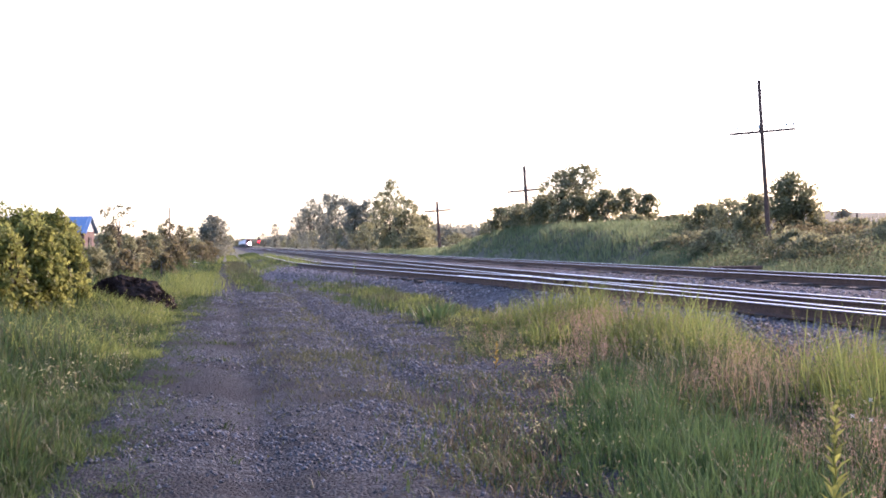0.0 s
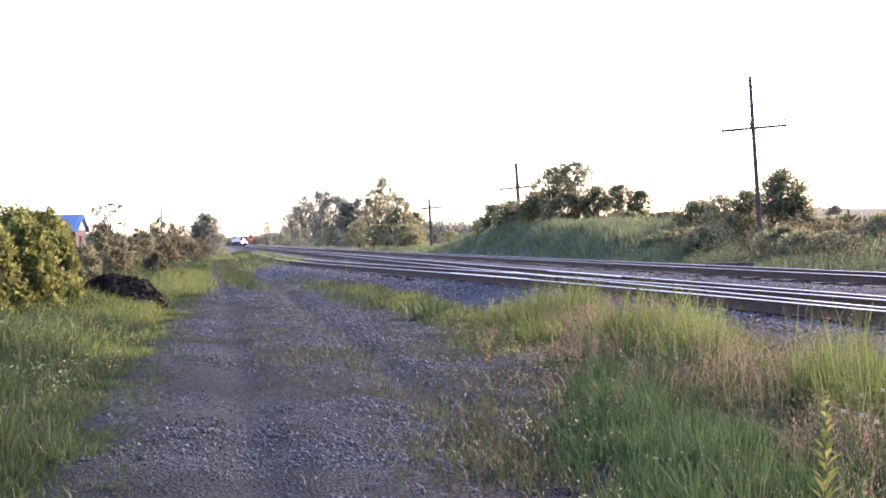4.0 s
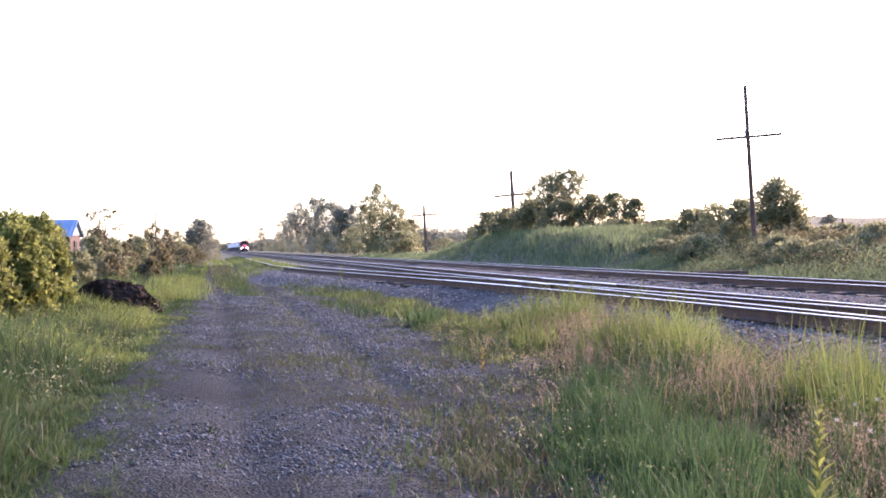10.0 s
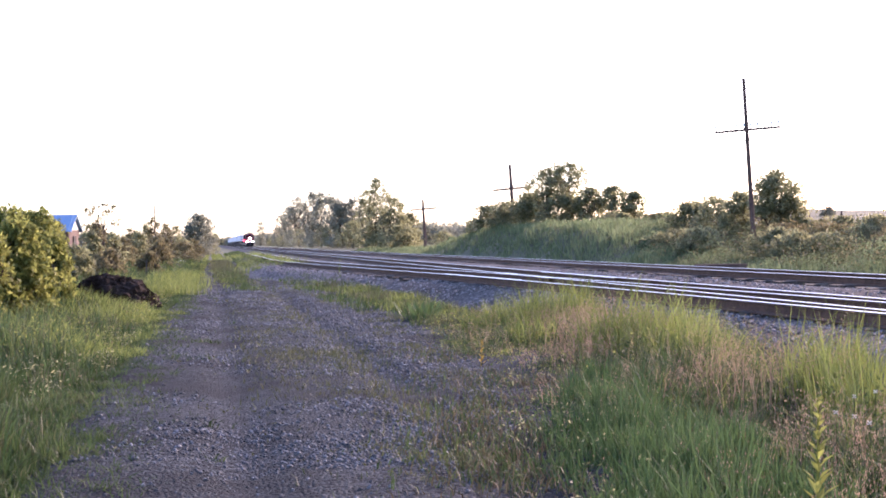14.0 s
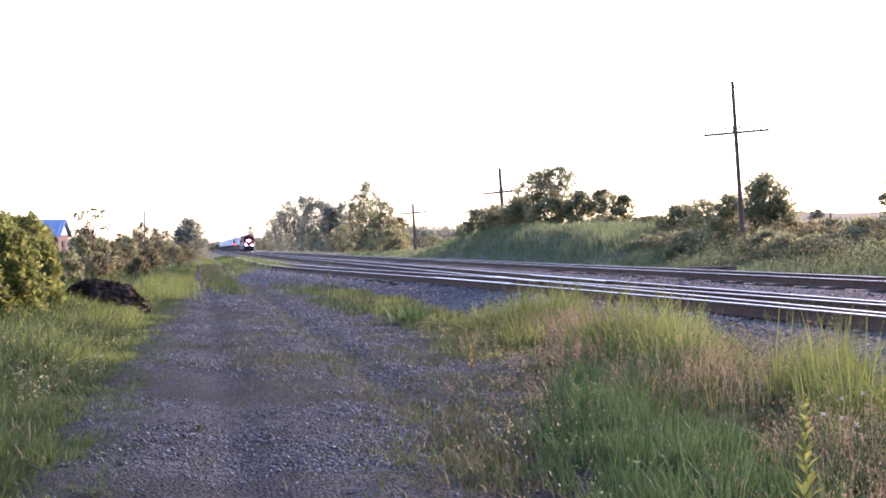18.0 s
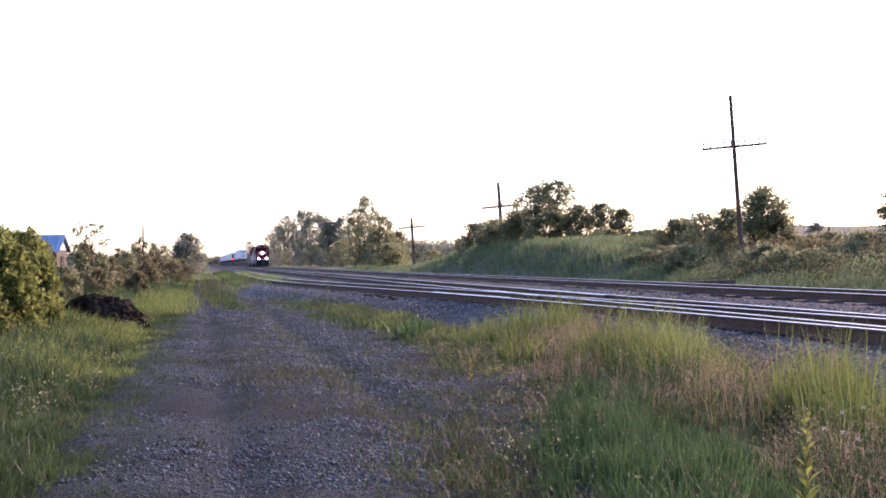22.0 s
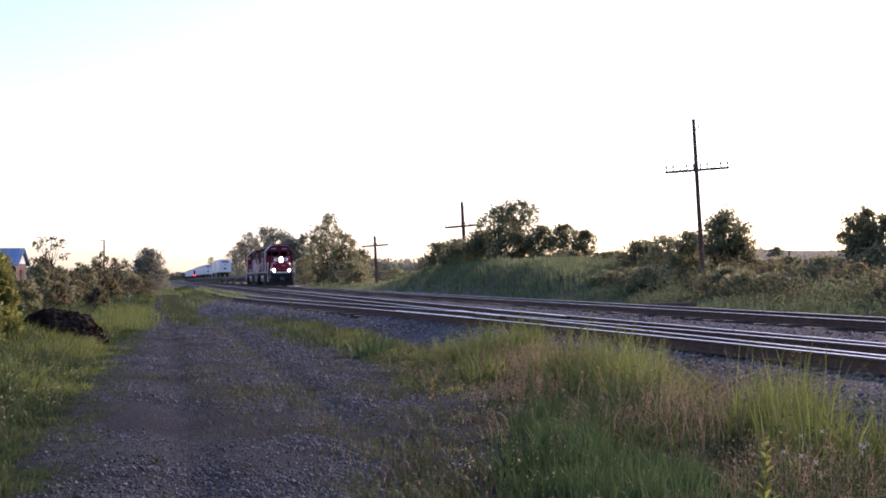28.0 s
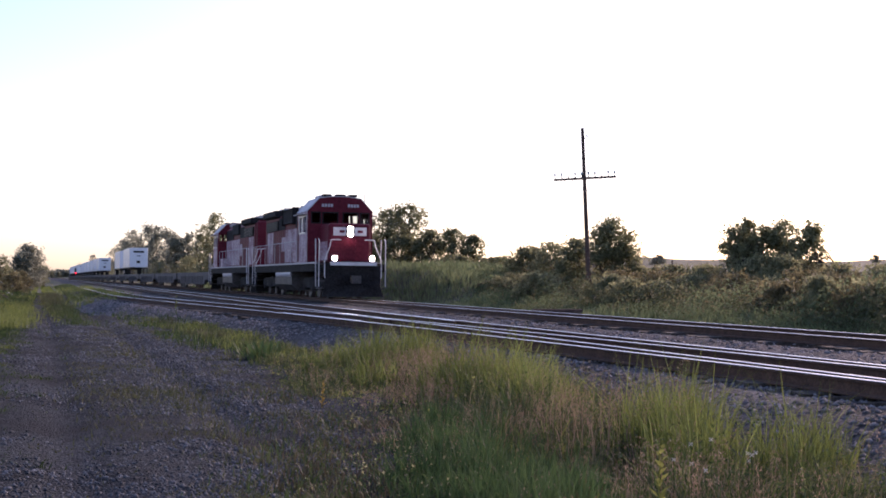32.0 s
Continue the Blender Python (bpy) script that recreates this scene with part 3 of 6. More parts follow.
# bushes round the near pole and further along
for az, d, el, wd, lf, low in ((20.6, 74, 1.5, 2.1, 5500, 0.03), (21.7, 71, 1.75, 2.2, 6000, 0.03), (22.6, 68, 1.85, 2.0, 5500, 0.03), (23.95, 66, 2.75, 2.2, 8500, 0.1), (24.5, 66, 1.7, 1.5, 3500, 0.05), (25.4, 66, 0.7, 2.2, 4500, 0.03), (26.8, 64, 0.75, 2.4, 4500, 0.03), (27.9, 60, 0.75, 2.2, 4500, 0.03), (24.0, 55, 0.3, 2.6, 4500, 0.02), (26.0, 52, 0.1, 2.8, 4500, 0.02), (20.9, 60, 0.35, 2.4, 4000, 0.02)):
    plant(az, d, el, wd, name="tree" if el > 2.5 else "bush", leaves=lf, size=0.095, low=low, lumps=28, label="bushy tree behind the old pole" if el > 2.5 else "low tangled bush past the tracks", group=TREES if el > 2.5 else BUSHES, category="tree" if el > 2.5 else "bush")
for az, d, el, wd, lf in ((29.3, 60, 2.6, 2.2, 7000), (29.75, 59, 2.9, 1.4, 4000), (30.5, 60, 2.5, 2.4, 7000), (31.3, 60, 2.8, 2.6, 8000), (32.3, 61, 2.5, 2.0, 6000), (30.6, 57, 1.2, 4.2, 8000), (33.5, 58, 0.9, 2.4, 5000), (35.2, 56, 0.85, 2.6, 5000), (37.5, 56, 1.2, 3, 4000)):
    plant(az, d, el, wd, leaves=lf, size=0.09, low=0.04, lumps=36, label="large rounded bush past the tracks", group=BUSHES, category="bush")


# scrub between the far track and the bushes
for k in range(22):
    az = 18.5 + 19 * (k + rng.uniform(0, 0.8)) / 22
    d = rng.uniform(21, 27) / math.sin(radians(az))
    plant(az, d, rng.uniform(-0.1, 0.5) + 0.1 * (az > 24), rng.uniform(1.8, 3.4), leaves=4200, size=0.075, mat=(M_SCRUB, M_LEAF, M_SCRUB)[k % 3], low=0.02, lumps=26, loose=(0.12, 0.25), label="low tangled scrub past the tracks", group="scrub past the tracks", category="bush")
for k in range(16):
    az = 9.5 + 10 * (k + rng.uniform(0, 0.8)) / 16
    d = rng.uniform(20.5, 24) / math.sin(radians(az))
    plant(az, d, rng.uniform(-0.15, 0.55), rng.uniform(0.7, 1.6), leaves=2000, size=0.09, mat=(M_LEAF, M_BANK)[k % 2], low=0.02, lumps=18, label="small green bush on the grassy bank", group=BUSHES, category="bush")


def thicket(name, x, y, h, size, mat, label):
    """A tangle of leaves of uneven height over the ground."""
    u = rng.uniform(0.02, 1.0, len(x)) ** 0.75
    P = np.stack([x, y, ground_z(x, y) + h * u], 1)
    return tagged(part(name, fast_mesh(name, leaf_cards(P, size), 4, mat)), label, "weeds", kind="stuff")


n = 85000
az = 38.5 - 21 * np.clip(rng.uniform(0, 1, n) - np.abs(rng.normal(0, 0.05, n)), 0, 1) ** 1.15
x = 17.7 + 11 * rng.uniform(0, 1, n) ** 1.5
y = x / np.tan(np.radians(az))
q = np.array([noise.noise((a * 0.45, b * 0.3, 41)) + 0.5 * noise.noise((a * 1.3, b * 1.0, 42)) + 0.35 * noise.noise((a * 3.5, b * 3.0, 44)) for a, b in zip(x, y)])
kind_ = np.array([noise.noise((a * 0.35, b * 0.2, 43)) for a, b in zip(x, y)]) + rng.normal(0, 0.12, n)
h = np.maximum(0.12, (0.18 + 0.6 * smooth01(18.2, 20.5, x)) * (1.0 + 1.5 * q)) * (0.35 + 0.65 * smooth01(16.5, 21, az))
for sel, mat_, what in ((kind_ < 0.02, M_WEED, "tangled green weeds past the tracks"), ((kind_ >= 0.02) & (kind_ < 0.14), M_SCRUB, "tangled brownish weeds past the tracks"), (kind_ >= 0.14, M_BANK, "rank pale green weeds past the tracks")):
    thicket("thicket_weeds", x[sel], y[sel], h[sel], 0.048, mat_, what)


# far woods and hedges on the horizon
def far_woods(az0, az1, d, el, n, label):
    pts = []
    for _ in range(n):
        az = rng.uniform(az0, az1)
        dd = d * rng.uniform(0.93, 1.1)
        x, y = at(az, dd)
        g = float(ground_z(x, y))
        h = max(2.0, 1.55 + dd * math.tan(radians(el * rng.uniform(0.62, 1.05))) - g)
        r = h * rng.uniform(0.25, 0.4)
        pts.append(clump_points((x, y, g + h - r), (r * 1.2, r * 1.2, r), 75))
        pts.append(clump_points((x, y, g + h * 0.4), (r * 1.2, r * 1.2, h * 0.42), 75))
    # the haze over these woods is in the leaf colour, not in the air
    ob = part("far_wood", fast_mesh("far_wood", leaf_cards(np.concatenate(pts), d * 0.0014), 4, M_LEAF_HAZE))
    return tagged(ob, label, "wood", kind="stuff")


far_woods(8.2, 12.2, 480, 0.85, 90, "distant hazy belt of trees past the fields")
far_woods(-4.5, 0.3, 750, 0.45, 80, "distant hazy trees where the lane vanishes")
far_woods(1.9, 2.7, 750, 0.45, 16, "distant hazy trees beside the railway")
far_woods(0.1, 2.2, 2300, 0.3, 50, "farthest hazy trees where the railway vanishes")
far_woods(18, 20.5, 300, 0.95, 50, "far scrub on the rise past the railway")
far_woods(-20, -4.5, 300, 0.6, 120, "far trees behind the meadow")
tr = plant(26.05, 620, 1.2, 0.62, name="tree", leaves=3000, size=0.3, mat=M_LEAF_HAZE, low=0.12, lumps=30, label="lone spreading tree on the far hill", group="hill trees")
plant(34.9, 640, 1.25, 0.4, name="tree", leaves=1300, size=0.35, mat=M_LEAF_HAZE, low=0.2, lumps=20, label="lone tree on the far hill", group="hill trees")


def blades(x, y, z, h, width, lean=0.25, an=None):
    """Bent tapering blades of grass: five corners and three triangles each."""
    n = len(x)
    an = rng.uniform(0, 2 * np.pi, n) if an is None else an
    ln = rng.uniform(0.2, 1.6, n) * lean
    fx, fy = np.cos(an) * ln * h, np.sin(an) * ln * h
    wa = rng.uniform(0, 2 * np.pi, n)
    wx, wy = np.cos(wa) * width / 2, np.sin(wa) * width / 2
    p = np.stack([x, y, z], 1)
    w = np.stack([wx, wy, 0 * wx], 1)
    mid = p + np.stack([fx * 0.3, fy * 0.3, h * 0.55], 1)
    tip = p + np.stack([fx, fy, h * (1 - 0.25 * ln)], 1)
    V = np.stack([p - w, p + w, mid - w * 0.8, mid + w * 0.8, tip], 1).reshape(-1, 3)
    o = (np.arange(n) * 5)[:, None]
    T = np.concatenate([o + [0, 1, 3], o + [0, 3, 2], o + [2, 3, 4]], 1).reshape(-1, 3)
    return V, T


def grass(name, x, y, h, width, mat, label, lean=0.25, z=None):
    z = ground_z(x, y) - 0.03 if z is None else z
    V, T = blades(x, y, z, h, width, lean)
    return tagged(part(name, indexed_mesh(name, V, T, mat)), label, "grass", kind="stuff")


def zone(x, y, spots):
    """How strongly a place belongs to the given round spots (x, y, radius)."""
    f = np.zeros(len(x))
    for cx, cy, r in spots:
        f = np.maximum(f, np.exp(-((x - cx) ** 2 + ((y - cy) / 1.25) ** 2) / r ** 2))
    return f


def rise(x, y):
    """How tall the meadow stands between lane and ballast: low along the lane, tall in two drifts along the ballast."""
    u = (x - np.interp(y, *EDGE_R)) / (np.interp(y, *MEADOW_R) - np.interp(y, *EDGE_R))
    f = 0.45 + 0.45 * smooth01(0.15, 0.7, u) + 0.4 * zone(x, y, ((5.5, 20.6, 0.9), (5.1, 15.8, 0.9), (5.2, 10.3, 0.8), (4.3, 13.0, 0.8)))
    return f * (1 - 0.5 * smooth01(21.2, 23.0, y)) * (1 - 0.35 * zone(x, y, ((5.6, 12.6, 0.5), (6.0, 18.0, 0.5))))


def tussocks(name, x, y, h, per, mat, label, width=0.0065, spread_=0.07, lean=0.4):
    """Tufts of blades that fan out from each centre."""
    n = len(x)
    if n == 0:
        return None
    m = np.maximum(3, (per * rng.uniform(0.5, 1.5, n)).astype(int))
    i = np.repeat(np.arange(n), m)
    a = rng.uniform(0, 2 * np.pi, len(i))
    r = np.abs(rng.normal(0, 1, len(i))) * spread_ * (0.7 + h[i])
    bx, by = x[i] + np.cos(a) * r, y[i] + np.sin(a) * r
    hh = h[i] * rng.uniform(0.35, 1.1, len(i)) * np.exp(-(r / 0.25) ** 2)
    V, T = blades(bx, by, ground_z(bx, by) - 0.03, hh + 0.04, width + 0.0004 * by, lean, a + rng.normal(0, 0.7, len(i)))
    return tagged(part(name, indexed_mesh(name, V, T, mat)), label, "grass", kind="stuff")


def patchy(x, y, scale, seed):
    return np.array([noise.noise((a * scale, b * scale, seed)) for a, b in zip(x, y)])


def meadow_right(n, y0, y1, power=1.0):
    y = y0 + (y1 - y0) * rng.uniform(0, 1, n) ** power
    u = rng.uniform(0, 1, n)
    a, b = np.interp(y, *EDGE_R), np.interp(y, *MEADOW_R)
    wob = np.array([0.35 * noise.noise((0.0, v * 0.8, 30)) for v in y])
    x = a + wob + (b - a - wob) * u ** 1.1
    q = patchy(x, y, 0.45, 2.0)
    h = (0.13 + 0.46 * smooth01(0.05, 0.5, u)) * (0.85 + 0.7 * q) * rng.uniform(0.5, 1.15, n)
    h = h * (1 - 0.5 * smooth01(21.5, 24.5, y)) * (1 - 0.35 * smooth01(10, 6, y))
    h = h + 0.3 * np.exp(-((x - 5.3) ** 2 + (y - 20.6) ** 2) / 1.2)
    return x, y, u, q, np.maximum(h, 0.08)


# grass between the lane and the ballast, in tufts of several kinds
LUSH = ((2.9, 9.6, 0.8), (2.7, 8.2, 0.7), (3.3, 8.6, 0.6), (3.4, 11.2, 0.6), (2.4, 6.8, 0.5), (3.0, 6.9, 0.5), (3.9, 12.6, 0.4))
BRIGHT = ((5.2, 15.6, 0.75), (5.3, 13.9, 0.5), (5.25, 10.7, 0.45), (4.95, 9.5, 0.4), (5.5, 20.5, 0.7), (4.6, 20.6, 0.6), (5.9, 12.2, 0.4), (4.4, 18.2, 0.35), (5.6, 9.2, 0.4))
PINK = ((3.8, 14.6, 0.5), (4.8, 16.3, 0.5), (5.0, 18.3, 0.4), (4.35, 11.2, 0.45), (4.6, 10.6, 0.4), (4.9, 10.3, 0.35), (3.65, 7.3, 0.55), (2.95, 5.7, 0.4), (4.0, 8.0, 0.45), (3.4, 6.4, 0.4))
DEAD = ((2.5, 10.2, 0.4), (1.75, 9.9, 0.35), (2.1, 6.4, 0.45), (3.3, 13.2, 0.4), (3.0, 12.1, 0.35), (4.0, 9.6, 0.4), (2.3, 7.4, 0.25))
cx, cy, cu, cq, ch = meadow_right(10300, 4.6, 46, 1.5)
lush, bright, pink, dead = zone(cx, cy, LUSH), zone(cx, cy, BRIGHT), zone(cx, cy, PINK), zone(cx, cy, DEAD)
kind_ = rng.uniform(0, 1, len(cx))
is_lush = (lush > 0.2 + 0.7 * kind_) & (rng.uniform(0, 1, len(cx)) < 0.85)
is_bright = ~is_lush & (bright > 0.2 + 0.55 * kind_)
is_dead = ~is_lush & ~is_bright & (dead > 0.25 + 0.6 * rng.uniform(0, 1, len(cx)))
rest = ~is_lush & ~is_bright & ~is_dead
edge = 0.25 + 0.75 * smooth01(0.02, 0.3, cu)
tussocks("grass", cx[is_dead], cy[is_dead], (0.14 + 0.2 * rng.uniform(0, 1, is_dead.sum())) * edge[is_dead], 20, M_DEAD, "dead brown matted grass among the green", 0.005, 0.09, 0.75)
tussocks("grass", cx[is_lush], cy[is_lush], (0.32 + 0.18 * rng.uniform(0, 1, is_lush.sum())) * edge[is_lush], 26, M_LUSH, "lush upright dark green grass", 0.0075, 0.08, 0.3)
tussocks("grass", cx[is_bright], cy[is_bright], (0.42 + 0.5 * rng.uniform(0, 1, is_bright.sum()) ** 1.3) * edge[is_bright] * rise(cx[is_bright], cy[is_bright]) * 1.1, 24, M_GRASS_Y, "tall sunlit yellow-green grass clumps", 0.007, 0.08, 0.36)
for lo, hi, mat_, what in ((0.0, 0.16, M_LUSH, "deep green meadow grass"), (0.16, 0.46, M_GRASS, "mixed green meadow grass"), (0.46, 0.66, M_GRASS_Y, "pale yellow-green meadow grass"), (0.66, 0.93, M_WEED, "olive withered grass among the green"), (0.93, 1.01, M_STRAW, "straw-coloured dry grass among the green")):
    k = rest & (((kind_ + 0.35 * cq) % 1.0) >= lo) & (((kind_ + 0.35 * cq) % 1.0) < hi)
    tussocks("grass", cx[k], cy[k], (0.16 + 0.34 * rng.uniform(0, 1, k.sum()) ** 1.4 + 0.22 * pink[k]) * (0.8 + 0.9 * cq[k]) * rise(cx[k], cy[k]) * 1.15 * edge[k], 18, mat_, what, 0.006, 0.09, 0.75)
n = 9000
wx = rng.uniform(0.9, 5.6, n)
wy = 6.5 + 14 * rng.uniform(0, 1, n) ** 1.2
k = (wx > np.interp(wy, *EDGE_R) - 0.15 + 0.3 * patchy(wx, wy, 0.9, 11)) & (patchy(wx, wy, 1.1, 12) > -0.12) & (wx < np.interp(wy, *EDGE_R) + 1.6)
wx, wy = wx[k], wy[k]
q = patchy(wx, wy, 0.8, 13)
wz = ground_z(wx, wy) + rng.uniform(0.0, 0.16, len(wx)) * (0.5 + smooth01(-0.1, 0.6, wx - np.interp(wy, *EDGE_R))) + 0.02
for sel, mat_, what in ((q > 0.08, M_WEED, "olive creeping weeds at the lane's edge"), (q <= 0.08, M_LEAF, "small-leaved green weeds at the lane's edge")):
    tagged(part("broad_leaves", fast_mesh("broad_leaves", leaf_cards(np.stack([wx, wy, wz], 1)[sel], 0.015), 4, mat_)), what, "weeds", kind="stuff")


lx, ly, lu, lq, lh = meadow_right(26000, 5.0, 24, 1.3)
lz = ground_z(lx, ly) + rng.uniform(0.03, 0.62, len(lx)) ** 1.2 * rise(lx, ly)
lk = patchy(lx, ly, 1.3, 55) + rng.normal(0, 0.12, len(lx))
for sel, mat_, what in (((lk > 0.18) & (lu > 0.1) & (ly > 12.5), M_LEAF_Y, "yellow-green leafy weeds among the grass"), ((lk > -0.02) & (lk <= 0.12) & (lu > 0.1), M_WEED, "olive leafy weeds among the grass"), (lk < -0.2, M_GRASS, "dark green leafy weeds among the grass")):
    tagged(part("broad_leaves", fast_mesh("broad_leaves", leaf_cards(np.stack([lx, ly, lz], 1)[sel], 0.017), 4, mat_)), what, "weeds", kind="stuff")


def seed_heads(name, x, y, h, label, mat=None, m=26, fluff=0.026):
    """Stalks with loose feathery heads."""
    z = ground_z(x, y) - 0.03
    V, T = blades(x, y, z, h, 0.0028 + 0.00025 * y, 0.22)
    tip = V.reshape(-1, 5, 3)[:, 4]
    t = rng.uniform(-0.2, 0.02, (len(x), m))
    c = tip[:, None] + np.stack([rng.normal(size=t.shape) * fluff, rng.normal(size=t.shape) * fluff, t], -1)
    s = 0.006 + 0.00038 * y[:, None]
    a = unit(t.size).reshape(*t.shape, 3) * s[..., None]
    a[..., 2] = np.abs(a[..., 2]) + 0.01
    b = unit(t.size).reshape(*t.shape, 3) * s[..., None] * 0.45
    tri = np.stack([c - b, c + b, c + a], 2).reshape(-1, 3)
    T2 = np.arange(len(tri)).reshape(-1, 3) + len(V)
    return tagged(part(name, indexed_mesh(name, np.concatenate([V, tri]), np.concatenate([T, T2]), mat or M_DRY)), label, "grass", kind="stuff")


x, y, u, q, h = meadow_right(22000, 4.6, 26, 1.3)
k = (u > 0.12) & ((x > 3.4) | (y < 13)) & ((0.34 * zone(x, y, PINK) + 0.006) * (0.6 + 0.4 * smooth01(6.5, 12, y)) > rng.uniform(0, 1, len(x)))
seed_heads("seeding_grass", x[k], y[k], rng.uniform(0.45, 0.72, k.sum()) * rise(x[k], y[k]) + 0.06, "dry pinkish grass gone to seed")
k = (u > 0.18) & (y < 21.5) & (q + rng.normal(0, 0.2, len(x)) > 0.12) & (rng.uniform(0, 1, len(x)) < 0.04 + 0.09 * smooth01(8, 14, y))
seed_heads("dry_stalks", x[k], y[k], rng.uniform(0.45, 0.85, k.sum()) * rise(x[k], y[k]), "thin straw-coloured stalks over the green grass", M_STRAW, 9, 0.011)

# the meadow left of the lane
BRIGHT_L = ((-1.7, 19.1, 0.7), (-1.2, 22.3, 0.7), (-2.0, 27, 0.9), (-1.5, 29.8, 0.8), (-2.6, 23, 0.7), (-1.4, 41, 1.2), (-1.9, 48, 1.6), (-0.8, 57, 1.6), (-3.2, 32, 0.8))
n = 8000
cy = 7 + 113 * rng.uniform(0, 1, n) ** 1.6
cx = np.interp(cy, *EDGE_L) + 0.1 - (1.0 + 0.16 * cy) * rng.uniform(0, 1, n) ** 1.3
shift = 0.55 * patchy(0 * cy + 3, cy, 0.45, 91) + 0.4 * patchy(0 * cy + 3, cy, 1.5, 92) - 0.12
cx = cx + shift * np.exp(-(np.interp(cy, *EDGE_L) - cx) / 1.2)
q = patchy(cx, cy, 0.35, 4.0)
dist = np.interp(cy, *EDGE_L) + shift - cx
h = (0.11 + 0.5 * smooth01(0.05, 1.3, dist)) * (0.85 + 0.9 * q) * rng.uniform(0.6, 1.3, n) * (0.6 + 0.4 * smooth01(8.5, 11, cy))
# sunlit and shaded blotches are set by yellow or dark green grass colour
bright = zone(cx, cy, BRIGHT_L) + 0.05 + 0.25 * smooth01(14, 20, cy) * (q > 0) > 0.2 + 0.6 * rng.uniform(0, 1, n)
pick = (rng.uniform(0, 1, n) + q) % 1.0
low_ = np.where(bright, h * 0.85 + 0.08, h)
for sel, mat_, what in ((bright, M_GRASS_Y, "sunlit yellow-green weeds beside the lane"), (~bright & (pick < 0.58), M_GRASS, "green rough grass beside the lane"), (~bright & (pick >= 0.58) & (pick < 0.8), M_LUSH, "deep green grass beside the lane"), (~bright & (pick >= 0.8), M_WEED, "olive withered grass beside the lane")):
    tussocks("grass", cx[sel], cy[sel], np.maximum(low_[sel], 0.05), 13 if mat_ is M_WEED else 15, mat_, what, 0.008, 0.10, 0.5)

n = 1700
ey = 8 + 40 * rng.uniform(0, 1, n) ** 1.3
ex = np.interp(ey, *EDGE_L) - 0.1 + rng.normal(0.05, 0.3, n) * (patchy(ey * 0 + 1, ey, 0.8, 77) + 0.8)
tussocks("grass", ex, ey, rng.uniform(0.05, 0.17, n), 14, M_GRASS, "ragged short grass along the lane's edge", 0.008, 0.09, 0.7)

n = 14000
y = 8 + 60 * rng.uniform(0, 1, n) ** 1.4
x = np.interp(y, *EDGE_L) - 0.35 - 0.7 * smooth01(17, 11, y) - (0.8 + 0.14 * y) * rng.uniform(0, 1, n) ** 1.2
q = patchy(x, y, 0.6, 70)
z = ground_z(x, y) + rng.uniform(0.02, 0.5, n) * (0.75 + q)
for part_of, mat_, what in (((q > 0.12) & (y > 17), M_LEAF_Y, "leafy yellow-green weeds in the meadow"), ((q < -0.08), M_LEAF, "leafy dark green weeds in the meadow"), ((q > -0.08) & (q < 0.0), M_SCRUB, "brownish dead weeds in the meadow")):
    tagged(part("broad_leaves", fast_mesh("broad_leaves", leaf_cards(np.stack([x, y, z], 1)[part_of], 0.021), 4, mat_)), what, "weeds", kind="stuff")

# tufts along the middle of the lane, on its verges and on the ballast shoulder
n = 16000
y = 8 + 110 * rng.uniform(0, 1, n) ** 1.5
x = np.interp(y, [40, 75], [1.15, 0.65]) + rng.normal(0, 0.33, n) + 0.1 * np.sin(y * 0.2)
q = patchy(x, y, 0.9, 6.0)
k = q > 0.06 - 0.1 * smooth01(20, 40, y)
x, y, q = x[k], y[k], q[k]
grass("lane_tufts", x, y, (0.03 + 0.09 * q) * rng.uniform(0.5, 1.3, len(x)) + 0.22 * smooth01(45, 75, y), 0.008 + 0.0004 * y, M_WEED, "short worn grass along the middle of the lane", 0.5, 0.03 + 0 * x)
n = 9000
y = 8 + 40 * rng.uniform(0, 1, n) ** 1.4
x = np.interp(y, *EDGE_R) - np.abs(rng.normal(0, 0.45, n))
k = patchy(x, y, 1.2, 8.0) > 0.08
grass("lane_tufts", x[k], y[k], rng.uniform(0.03, 0.12, k.sum()), 0.008 + 0.0003 * y[k], M_WEED, "short green weeds creeping onto the gravel", 0.6, 0.03 + 0 * x[k])
n = 2400
y = rng.choice([10.4, 11.6, 13.8, 9.3, 17.0, 8.2], n) + rng.normal(0, 0.55, n)
x = np.interp(y, *EDGE_R) + 0.05 + rng.normal(0, 0.33, n)
grass("lane_tufts", x, y, rng.uniform(0.03, 0.17, n), 0.011, M_DEAD, "low brownish weeds spreading over the lane's edge", 0.7, 0.02 + 0 * x)
x = np.interp(y, *EDGE_R) + 0.0 + rng.normal(0, 0.4, n)
grass("lane_tufts", x, y, rng.uniform(0.03, 0.17, n), 0.01, M_GRASS, "low green weeds spreading over the lane's edge", 0.7, 0.02 + 0 * x)
n = 3800
y = rng.choice([13.5, 16.0, 17.5, 18.5, 22.0, 27.0], n) + rng.normal(0, 0.9, n)
x = rng.choice([0.9, 1.3, 1.6, 1.0], n) + rng.normal(0, 0.3, n)
grass("lane_tufts", x, y, rng.uniform(0.02, 0.11, n), 0.011, M_WEED, "thin worn weeds between the ruts", 0.7, 0.03 + 0 * x)
n = 9000
y = 28 + 85 * rng.uniform(0, 1, n) ** 1.2
x = np.interp(y, *EDGE_R) + rng.uniform(-0.5, 0.9, n)
k = patchy(x, y, 0.5, 12.0) > rng.uniform(-0.1, 0.3, n)
grass("grass", x[k], y[k], rng.uniform(0.1, 0.34, k.sum()), 0.012 + 0.0004 * y[k], M_GRASS, "green weeds between the lane and the siding", 0.3)
